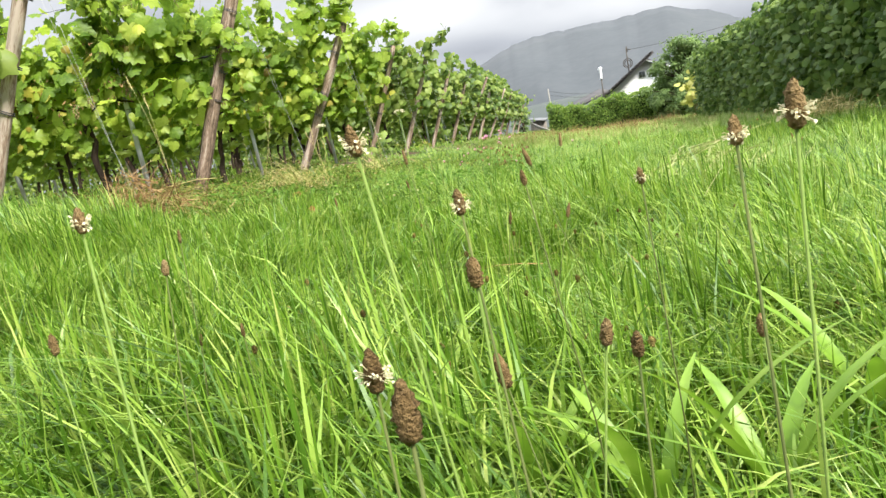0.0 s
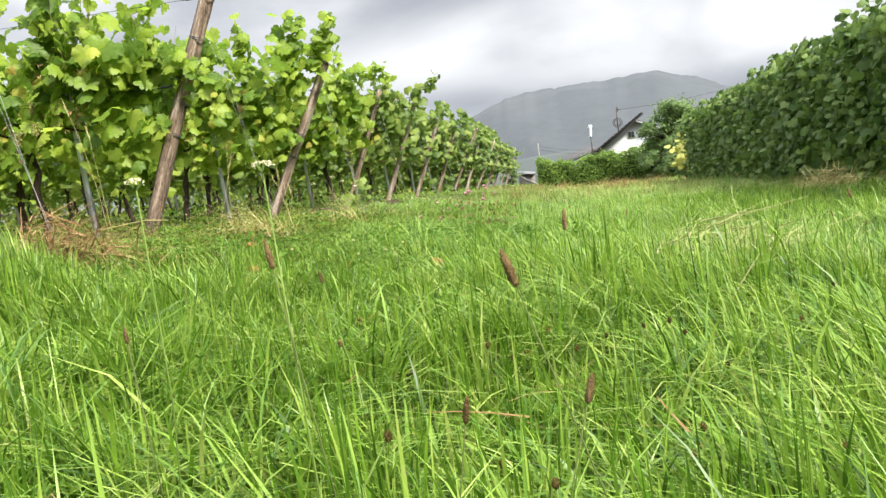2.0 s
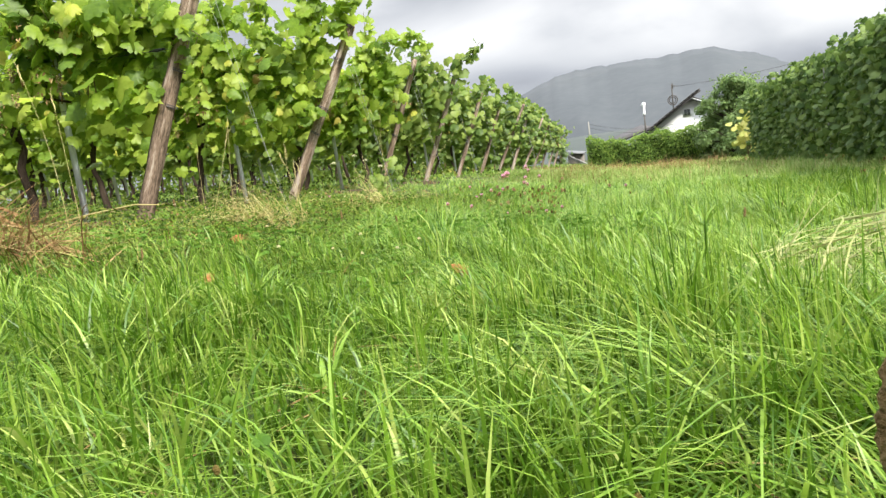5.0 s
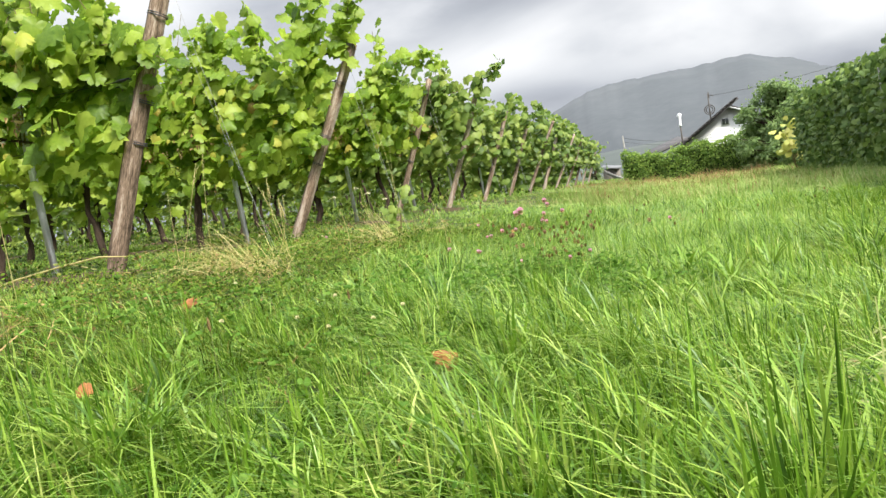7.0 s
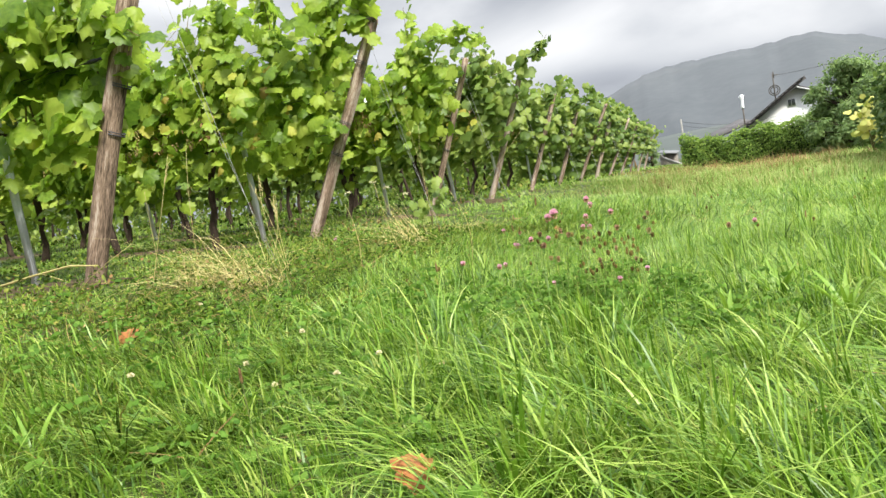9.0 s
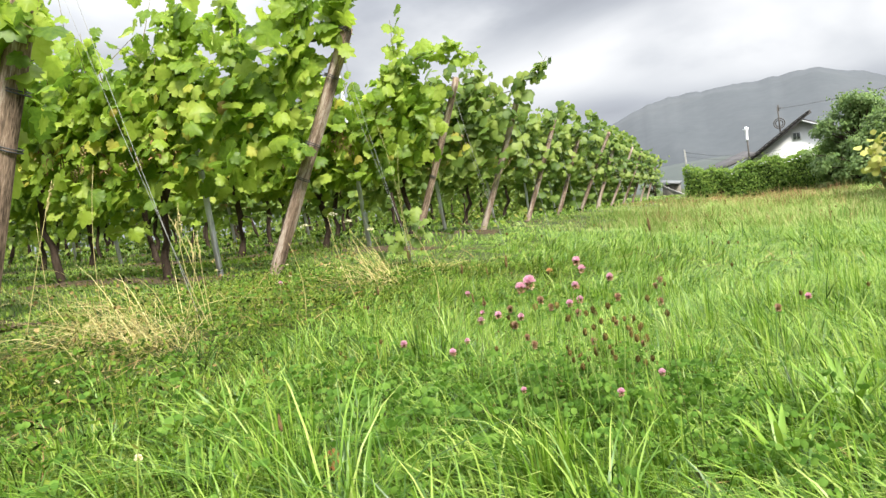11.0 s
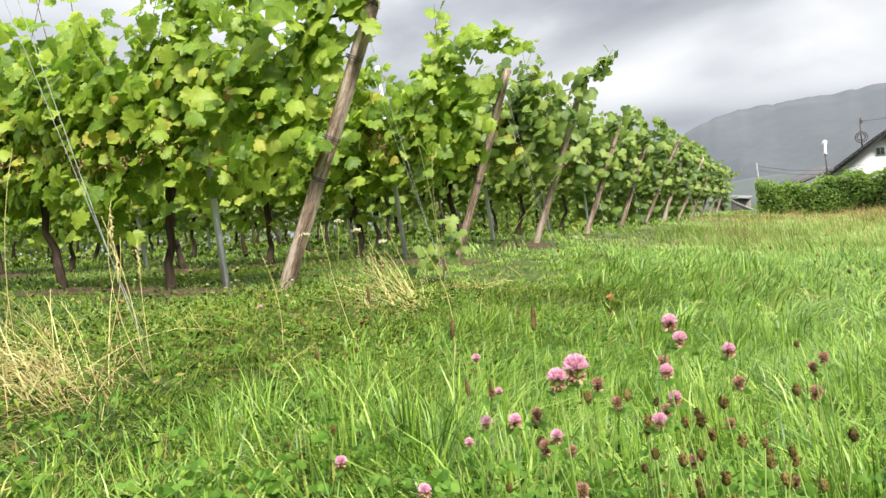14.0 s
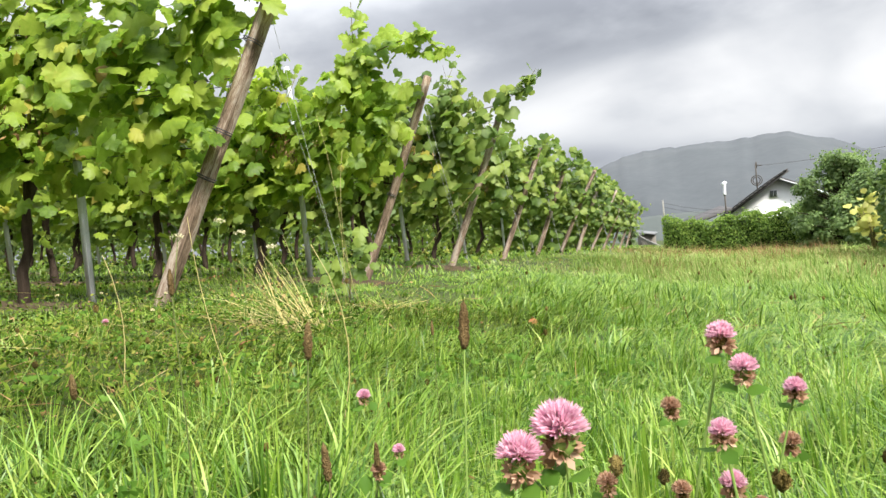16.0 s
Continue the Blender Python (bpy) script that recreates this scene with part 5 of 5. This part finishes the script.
def petals(c, r, count, g, low=-0.35, width=0.24, tall=1.0):
    """Narrow petals that stand out all round a flower head."""
    d = g.normal(0, 1, (count * 3, 3))
    d /= np.linalg.norm(d, axis=1)[:, None]
    d = d[d[:, 2] > low][:count]
    n = len(d)
    up = np.array((0.0, 0.0, 1.0))
    d = d + up * 0.35
    d /= np.linalg.norm(d, axis=1)[:, None]
    s = np.cross(d, g.normal(0, 1, (n, 3)))
    s /= np.linalg.norm(s, axis=1)[:, None]
    ln = r * g.uniform(0.86, 1.08, n)[:, None]
    k = np.array((1, 1, tall))
    a, b = c + d * ln * 0.25 * k, c + d * ln * k
    m = c + d * ln * 0.72 * k
    w = s * r * width
    v = np.stack([a, m - w, b, m + w], 1).reshape(-1, 3)
    i = np.arange(n)[:, None] * 4
    f = np.concatenate([i + np.array([[0, 1, 2]]), i + np.array([[0, 2, 3]])])
    return v, f


def stem_curve(head, g, sway=0.05):
    x, y, z = head
    fx, fy = x + g.normal(0, sway), y + g.normal(0, sway)
    f = np.array((fx, fy, gz(fx, fy) - 0.01))
    h = np.array(head, float)
    m = (f + h) / 2 + np.array((g.normal(0, sway * 0.3), g.normal(0, sway * 0.3), 0.01))
    return np.array([f, m, h]) - f, f


def red_clover(head, r, tone, seed):
    g = np.random.default_rng(1000 + seed)
    pts, foot = stem_curve(head, g)
    plant = empty("clover_flower", Matrix.Translation(foot))
    top = pts[-1]
    part_np("stem", [tube(pts, (0.0013, 0.0011, 0.0010), 5)], M_STEM, plant)
    if tone == "dark":
        part_np("head", [ball(top, (r * 0.56, r * 0.56, r * 0.95), 10, 9, 0.34, seed), petals(top, r * 0.85, 50, g, -0.8, 0.14, 1.35)], M_DARKHEAD, plant)
        label = "withered dark brown clover head on a thin stem"
    else:
        part_np("calyx", [ball(top - (0, 0, r * 0.35), (r * 0.42, r * 0.42, r * 0.45), 9, 7, 0.2, seed)], M_STEM if tone == "pink" else M_DARKHEAD, plant)
        part_np("blossom", [petals(top, r * 0.92, 520, g, -0.35, 0.075, 1.05)], M_FADED if tone == "faded" else M_PINK, plant)
        low = top - (0, 0, r * (0.42 if tone == "half" else 0.55))
        part_np("withered_side", [petals(low, r * (0.95 if tone == "half" else 0.76), 80, g, -0.95, 0.17)], M_FADED, plant, "withered brown florets")
        a = g.uniform(0, 6.28)
        c = np.array([top + (0.009 * math.cos(a + q), 0.009 * math.sin(a + q), -r * 1.15) for q in (0, 2.1, 4.2)])
        part_np("leaf", [leaves(c, g.normal(0, 0.3, (3, 3)) + (0, -0.3, 1), np.full(3, 0.015), PLAIN_LEAF, g=g)], M_CLOVER, plant)
        label = {"pink": "pink red-clover blossom on a thin stem", "half": "pink clover blossom withering brown from below", "faded": "faded clover blossom turned pale brown"}[tone]
    return tagged(plant, label, "flower", "clover blossoms in the meadow")


def plantain(head, length, ring, seed, dark=False, stout=False):
    """Ribwort: a bare stalk with a short brown spike, some with a ring of pale stamens."""
    g = np.random.default_rng(2000 + seed)
    pts, foot = stem_curve(head, g, 0.03)
    plant = empty("ribwort_plantain", Matrix.Translation(foot))
    top = pts[-1]
    part_np("stalk", [tube(pts, (0.0009, 0.0007, 0.0006), 5)], M_DARKSTEM if dark else M_STEM, plant)
    r = length * g.uniform(0.095, 0.125) * (1.9 if stout else 1.0)
    axis = (pts[-1] - pts[-2]) / np.linalg.norm(pts[-1] - pts[-2])
    t = np.linspace(0, 1, 13)
    prof = r * np.interp(t, (0, 0.12, 0.4, 0.7, 0.9, 1.0), (0.45, 0.95, 1.05, 0.9, 0.55, 0.12)) * (1 + 0.12 * np.where(np.arange(13) % 2, 1, -1))
    spike = tube(top + axis * length * t[:, None], prof, 10)
    sv = spike[0] + g.normal(0, r * 0.09, spike[0].shape)
    part_np("spike", [(sv, spike[1])], M_SPIKE, plant)
    if ring:
        c = top + axis * length * 0.35
        a = g.uniform(0, 6.28, 48)
        tip = c + np.stack([np.cos(a), np.sin(a), g.normal(0.1, 0.4, 48)], -1) * r * 1.75 * g.uniform(0.6, 1.15, (48, 1))
        part_np("stamen_ring", [leaves(tip, g.normal(0, 1, (48, 3)), np.full(48, 0.0015), PLAIN_LEAF, g=g), join([tube([c, t], 0.00018, 3, False) for t in tip])], M_WHITEFLOWER, plant, "ring of pale stamens")
    return tagged(plant, "brown ribwort seed spike with pale stamens on a bare stalk" if ring else "brown ribwort seed spike on a bare stalk", "wild plant", "ribwort stalks in the meadow")


CLOVERS = [
    (0.968, 5.215, 0.352, "pink", 0.0172), (0.950, 5.200, 0.343, "pink", 0.0135), (0.720, 5.545, 0.240, "pink", 0.0084), (0.685, 5.540, 0.300, "pink", 0.0091),
    (0.800, 5.315, 0.255, "pink", 0.0106), (0.940, 5.206, 0.275, "pink", 0.0091), (1.058, 5.200, 0.298, "pink", 0.0091), (1.050, 5.345, 0.285, "half", 0.0099),
    (1.046, 5.330, 0.322, "half", 0.0099), (1.062, 5.350, 0.358, "pink", 0.0106), (1.050, 5.360, 0.378, "half", 0.0114), (1.104, 5.480, 0.318, "half", 0.0106),
    (-0.600, 6.400, 0.335, "pink", 0.0106), (0.765, 5.190, 0.205, "half", 0.0099), (0.633, 5.200, 0.230, "half", 0.0099), (1.247, 5.110, 0.157, "pink", 0.0084),
    (1.183, 4.990, 0.153, "pink", 0.0084), (0.866, 5.262, 0.275, "half", 0.0099), (0.905, 5.240, 0.290, "faded", 0.0091), (0.820, 5.300, 0.300, "faded", 0.0068),
    (0.990, 5.000, 0.160, "pink", 0.0068), (1.480, 5.350, 0.230, "faded", 0.0091), (1.560, 5.600, 0.210, "half", 0.0091), (0.700, 5.450, 0.180, "pink", 0.0091),
]
for i, (x, y, z, tone, r) in enumerate(CLOVERS):
    red_clover((x, y, z), r, tone, i)
g_fl = np.random.default_rng(77)
for i in range(44):
    x, y = g_fl.normal(1.08, 0.10), g_fl.normal(5.38, 0.12)
    if y < 5.0:
        y = 5.35
    red_clover((x, y, gz(x, y) + g_fl.uniform(0.17, 0.32)), g_fl.uniform(0.0065, 0.0105), "dark", 100 + i)
for i in range(26):
    x, y = g_fl.uniform(-0.7, 0.5), g_fl.uniform(5.4, 6.6)
    red_clover((x, y, gz(x, y) + g_fl.uniform(0.08, 0.2)), g_fl.uniform(0.006, 0.009), "dark", 200 + i)
for i in range(70):
    x, y = g_fl.uniform(-0.4, 4.4), g_fl.uniform(6.0, 13.0)
    red_clover((x, y, gz(x, y) + g_fl.uniform(0.18, 0.32)), g_fl.uniform(0.007, 0.011), "dark", 300 + i)

for i in range(14):
    x, y = g_fl.normal(1.05, 0.13), g_fl.normal(5.45, 0.12)
    red_clover((x, y, gz(x, y) + g_fl.uniform(0.2, 0.36)), g_fl.uniform(0.008, 0.012), "faded", 500 + i)
for i in range(40):
    x, y = g_fl.uniform(1.15, 2.3), g_fl.uniform(0.75, 2.6)
    red_clover((x, y, gz(x, y) + g_fl.uniform(0.08, 0.22)), g_fl.uniform(0.005, 0.0075), "dark", 400 + i)

SPIKES = [
    (1.652, 0.430, 0.338, 0.009, 1), (1.674, 0.478, 0.308, 0.009, 1), (1.778, 0.470, 0.318, 0.009, 1), (1.679, 0.458, 0.282, 0.010, 0), 
    (1.757, 0.710, 0.286, 0.010, 1), (1.676, 0.712, 0.298, 0.010, 0), (1.790, 0.440, 0.322, 0.013, 1), (1.650, 0.410, 0.262, 0.013, 1), (1.679, 0.352, 0.270, 0.013, 0),
    (1.530, 0.440, 0.328, 0.009, 1), (1.410, 0.650, 0.280, 0.010, 0), (1.224, 0.949, 0.279, 0.014, 0), (1.722, 0.500, 0.240, 0.010, 0), (1.735, 0.510, 0.230, 0.010, 0),
    (1.323, 0.878, 0.170, 0.014, 0), (1.315, 0.631, 0.235, 0.014, 0), (1.285, 0.854, 0.172, 0.012, 0), (1.645, 0.672, 0.160, 0.022, 0), (1.836, 0.770, 0.145, 0.016, 0),
    (1.740, 0.430, 0.190, 0.014, 0), (1.417, 1.340, 0.318, 0.022, 0), (1.653, 1.793, 0.290, 0.026, 0), (1.621, 1.359, 0.280, 0.028, 0), (1.290, 1.308, 0.270, 0.013, 0),
    (1.307, 1.717, 0.258, 0.016, 0), (1.669, 1.321, 0.190, 0.020, 0), (1.584, 1.262, 0.200, 0.018, 0), (0.893, 5.292, 0.384, 0.026, 0), (0.776, 5.290, 0.380, 0.022, 0),
    (0.605, 5.350, 0.430, 0.020, 0), (0.820, 5.299, 0.300, 0.018, 0), (0.816, 5.240, 0.312, 0.020, 0), (0.596, 5.977, 0.312, 0.022, 0), (0.515, 5.321, 0.345, 0.020, 0),
    (1.276, 4.950, 0.450, 0.020, 0), (-0.300, 3.300, 0.420, 0.024, 0), (-0.150, 3.550, 0.440, 0.022, 1), (0.350, 3.300, 0.380, 0.020, 1), (2.550, 3.300, 0.180, 0.030, 0),
]
for i, (x, y, z, length, ring) in enumerate(SPIKES):
    plantain((x, y, z), length * 1.2, bool(ring), i, i % 3 > 0, y < 0.8)
for i in range(34):
    x, y = g_fl.uniform(-0.4, 4.0), g_fl.uniform(2.2, 9.0)
    if abs(x - 1.45) < 0.35 and y < 5.2:
        x += 0.8
    plantain((x, y, gz(x, y) + g_fl.uniform(0.2, 0.34)), g_fl.uniform(0.016, 0.026), False, 100 + i, i % 2 == 0)


def white_clover(x, y, seed):
    g = np.random.default_rng(3000 + seed)
    h = np.array((x, y, gz(x, y) + g.uniform(0.07, 0.13)))
    pts, foot = stem_curve(h, g, 0.02)
    plant = empty("white_clover", Matrix.Translation(foot))
    part_np("stem", [tube(pts, 0.0013, 5)], M_STEM, plant)
    part_np("blossom", [petals(pts[-1], 0.009, 60, g, -0.6)], M_WHITEFLOWER, plant)
    return tagged(plant, "small white clover blossom low in the grass", "flower", "white clover blossoms")


for i, (x, y) in enumerate([(0.62, 4.35), (0.70, 4.42), (0.48, 4.30), (0.28, 4.45), (0.35, 4.62), (0.82, 4.50), (-0.35, 5.0), (-0.9, 6.9), (-1.2, 7.3), (-1.5, 7.0), (-1.9, 7.6), (-2.3, 7.2), (-2.0, 6.6), (-2.6, 7.9), (0.15, 4.2), (-1.0, 7.6)]):
    white_clover(x, y, i)


def broad_plant(x, y, count, size, seed):
    """A rosette of long ribbed leaves."""
    g = np.random.default_rng(4000 + seed)
    z = gz(x, y)
    plant = empty("broad_leaf_weed", Matrix.Translation((x, y, z)))
    for i in range(count):
        a = 6.283 * i / count + g.normal(0, 0.3)
        ln, w = size * g.uniform(0.7, 1.15), size * g.uniform(0.055, 0.09)
        t = np.linspace(0, 1, 8)
        out, up = ln * (0.25 * t + 0.35 * t**2), ln * (t - 0.22 * t**2.5)
        wid = w * np.sin(np.pi * np.clip(t * 0.92 + 0.06, 0, 1)) ** 0.8
        d, s = np.array((math.cos(a), math.sin(a))), np.array((-math.sin(a), math.cos(a)))
        mid = np.stack([out * d[0], out * d[1], up - 0.12 * wid], -1)
        lft = np.stack([out * d[0] - wid * s[0] / 2, out * d[1] - wid * s[1] / 2, up + 0.1 * wid], -1)
        rgt = np.stack([out * d[0] + wid * s[0] / 2, out * d[1] + wid * s[1] / 2, up + 0.1 * wid], -1)
        v = np.stack([lft, mid, rgt], 1).reshape(-1, 3)
        f = []
        for j in range(7):
            b = 3 * j
            f += [(b, b + 1, b + 4), (b, b + 4, b + 3), (b + 1, b + 2, b + 5), (b + 1, b + 5, b + 4)]
        part_np("leaf", [(v, np.array(f))], M_GRASS, plant, smooth=True)
    return tagged(plant, "green weed with long narrow ribbed leaves", "weed", "broad-leaved weeds in the grass")


for i, (x, y, c, sz) in enumerate([(1.74, 0.86, 6, 0.27), (1.86, 0.92, 6, 0.26), (1.62, 0.90, 4, 0.25), (2.02, 1.10, 6, 0.28), (1.42, 1.80, 3, 0.15), (1.86, 1.74, 3, 0.15), (1.02, 2.75, 5, 0.16), (1.10, 3.05, 3, 0.20), (1.9, 4.9, 5, 0.14), (1.62, 5.0, 4, 0.13), (0.45, 4.2, 4, 0.16), (2.3, 2.6, 5, 0.2), (0.2, 3.9, 5, 0.15), (1.45, 5.15, 9, 0.19), (1.60, 5.42, 10, 0.21), (1.76, 5.22, 9, 0.20), (1.95, 5.6, 8, 0.2), (0.42, 4.72, 6, 0.13), (0.16, 4.88, 6, 0.13), (0.9, 4.45, 5, 0.12), (0.62, 5.02, 5, 0.13)]):
    broad_plant(x, y, c, sz, i)

# young vine shoot standing alone, dry stalks, dead leaves, a fallen branch
young = empty("young_vine", pose(-0.86, 8.35, gz(-0.86, 8.35)))
gyo = np.random.default_rng(81)
part_np("stem", [tube([(0, 0, -0.02), (0.03, 0, 0.14), (-0.02, 0.02, 0.3)], (0.006, 0.005, 0.003), 5)], M_CANE, young)
yl = gyo.normal(0, 1, (22, 3)) * (0.10, 0.08, 0.09) + (0.02, -0.03, 0.22)
part_np("foliage", [leaves(yl, gyo.normal(0, 0.4, (22, 3)) + (0.2, -0.8, 0.6), gyo.uniform(0.05, 0.085, 22), VINE_LEAF, g=gyo)], M_VINEFAR, young)
tagged(young, "small young vine with fresh lobed leaves in the grass", "plant")


def dry_stalk(foot, tip, seed, plume=True):
    g = np.random.default_rng(5000 + seed)
    f = np.array((foot[0], foot[1], gz(*foot) - 0.01))
    t = np.array(tip, float)
    stalk = empty("dry_stalk", Matrix.Translation(f))
    bow = g.normal(0, 0.03, 3) * (1, 1, 0.2)
    u = np.linspace(0, 1, 7)[:, None]
    line = f * (1 - u) + t * u + bow * 4 * u * (1 - u)
    m = line[3]
    part_np("stem", [tube(line - f, np.linspace(0.0015, 0.0008, 7), 5)], M_STRAW, stalk)
    if plume:
        d = (t - m) / np.linalg.norm(t - m)
        u = np.linspace(0, 1, 17)[:, None]
        c = (t - f) - d * 0.13 * (1 - u) + np.array((g.normal(0, 0.02), g.normal(0, 0.02), -0.02)) * u * u + g.normal(0, 0.0022, (17, 3))
        prof = np.interp(u[:, 0], (0, 0.2, 0.6, 1.0), (0.0012, 0.004, 0.0035, 0.001)) * g.uniform(0.45, 1.3, 17)
        part_np("seed_head", [tube(c, prof, 6)], M_STRAW, stalk)
    return tagged(stalk, "tall pale dry grass stalk at the edge of the vines", "dry stalk", "dry stalks by the vines")


STALKS = [((-0.70, 8.45), (-0.02, 8.6, 0.92), 0), ((-0.80, 8.2), (-0.92, 8.25, 1.30), 0), ((-0.74, 8.25), (-0.80, 8.3, 1.1), 0), ((-1.13, 5.6), (-1.13, 5.6, 0.74), 0),
          ((-1.02, 5.75), (-0.98, 5.78, 0.95), 0), ((-0.60, 5.7), (-0.48, 5.75, 0.62), 1), ((-0.9, 5.3), (-0.75, 5.4, 0.85), 1),
          ((-0.15, 6.4), (-0.32, 6.45, 0.62), 0), ((-0.35, 6.2), (-0.38, 6.2, 0.52), 0), ((0.25, 6.2), (0.2, 6.25, 0.50), 0), ((-1.2, 4.6), (-1.35, 4.7, 1.1), 1),
          ((-1.0, 4.3), (-1.25, 4.4, 1.2), 1), ((-0.9, 4.9), (-0.2, 4.6, 0.48), 0), ((-0.50, 5.82), (-0.62, 5.84, 0.74), 1), ((-0.56, 5.84), (-0.70, 5.86, 0.70), 1), ((-0.55, 5.86), (-0.60, 5.9, 0.62), 1)]
for i, (foot, tip, plume) in enumerate(STALKS):
    dry_stalk(foot, tip, i, bool(plume))


def umbel(head, seed, size=1.0):
    """A withering umbel: a thin stalk that forks into short rays with pale tufts."""
    g = np.random.default_rng(8000 + seed)
    pts, foot = stem_curve(head, g, 0.03)
    plant = empty("umbel_flower", Matrix.Translation(foot))
    part_np("stem", [tube(pts, np.array((0.0017, 0.0014, 0.0011)) * (0.4 + 0.6 * size), 5)], M_STEM, plant)
    a = g.uniform(0, 6.28, 15)
    q = g.uniform(0.006, 0.024, 15)
    tips = pts[-1] + size * np.stack([q * np.cos(a), q * np.sin(a), 0.028 - 18 * q * q], -1)
    part_np("fork", [join([tube([pts[-1], t], 0.0005, 3, False) for t in tips])], M_STEM, plant)
    c = np.repeat(tips, 5, 0) + g.normal(0, 0.0028 * size, (75, 3))
    part_np("blossom", [leaves(c, g.normal(0, 0.6, (75, 3)) + (0, 0, 1), np.full(75, 0.0055 * size), ROUND_LEAF, g=g)], M_WHITEFLOWER, plant, "small cream-white florets")
    return tagged(plant, "slender umbel with small cream-white florets", "flower", "umbels by the vines")


for i, head in enumerate([(-0.76, 6.9, 0.58), (-0.57, 6.9, 0.62), (-0.48, 6.9, 0.57), (-0.35, 6.9, 0.51), (1.25, 1.41, 0.405), (1.416, 1.35, 0.40)]):
    umbel(head, i, 1.0 if i < 4 else 0.4)


def dead_leaf(x, y, up, size, seed):
    g = np.random.default_rng(6000 + seed)
    ob = part_np("dead_leaf", [leaves(np.array([[0, 0, 0.0]]), np.array([[0.2, -0.6, 0.8]]), np.array([size]), VINE_LEAF, cup=0.5, g=g)], M_DEADLEAF, None)
    ob.matrix_basis = pose(x, y, gz(x, y) + up, 0, 0, g.uniform(0, 360))
    return tagged(ob, "curled reddish brown dead vine leaf in the grass", "leaf", "dead leaves in the grass")


for i, (x, y, up, size) in enumerate([(1.0, 3.95, 0.08, 0.06), (0.97, 3.98, 0.07, 0.04), (0.27, 3.52, 0.10, 0.034), (0.60, 4.9, 0.05, 0.05), (-0.3, 4.6, 0.06, 0.06), (0.26, 8.2, 0.04, 0.055), (0.2, 8.3, 0.03, 0.05), (-0.5, 6.9, 0.04, 0.07)]):
    dead_leaf(x, y, up, size, i)

branch = empty("fallen_branch", pose(-1.45, 5.45, gz(-1.45, 5.45), 0, 0, 2))
part_np("limb", [tube([(0.08, 0, 0.11), (-0.1, 0.0, 0.13), (-0.4, 0.03, 0.11), (-0.75, 0.0, 0.07), (-1.2, 0.08, 0.0)], (0.003, 0.005, 0.006, 0.007, 0.008), 7)], M_STRAW, branch)
part_np("twig", [tube([(-0.35, 0.03, 0.115), (-0.05, -0.08, 0.06)], (0.004, 0.002), 5)], M_STRAW, branch)
tagged(branch, "pale bare branch lying under the vines", "branch")


def soil_strip(k, length):
    """Bare brown earth along the foot of a vine row, with a ragged edge."""
    g = np.random.default_rng(7000 + k)
    x, y = row_foot(k)
    xs_ = np.linspace(x + 0.25, x - length, 60)
    w0, w1 = 0.34 + 0.07 * np.sin(3 * xs_) + g.normal(0, 0.03, 60), 0.16 + 0.07 * np.sin(2.3 * xs_ + 1) + g.normal(0, 0.03, 60)
    a = np.stack([xs_, y - w0, ground_z(xs_, y - w0) + 0.003], -1)
    m = np.stack([xs_, y + 0 * xs_, ground_z(xs_, y + 0 * xs_) + 0.012 + 0.006 * np.sin(17 * xs_)], -1)
    b = np.stack([xs_, y + w1, ground_z(xs_, y + w1) + 0.003], -1)
    v = np.stack([a, m, b], 1).reshape(-1, 3)
    i = np.arange(59) * 3
    f = np.concatenate([np.stack([i, i + 1, i + 4, i + 3], -1), np.stack([i + 1, i + 2, i + 5, i + 4], -1)])
    ob = new("soil_strip", mesh_np("soil_strip", v, f, M_EARTH, True))
    return tagged(ob, "strip of bare brown earth under a vine row", "soil", kind="structure")


M_EARTH = solid("bare_earth", [(0.3, (0.03, 0.021, 0.012)), (0.5, (0.075, 0.054, 0.032)), (0.7, (0.14, 0.105, 0.062))], 0.95, scale=14.0, bump=1.0)
M_EARTH.node_tree.nodes["Principled BSDF"].inputs["Specular IOR Level"].default_value = 0.08
for k in range(0, 5):
    soil_strip(k, 1.1 * LEFT_END[k])
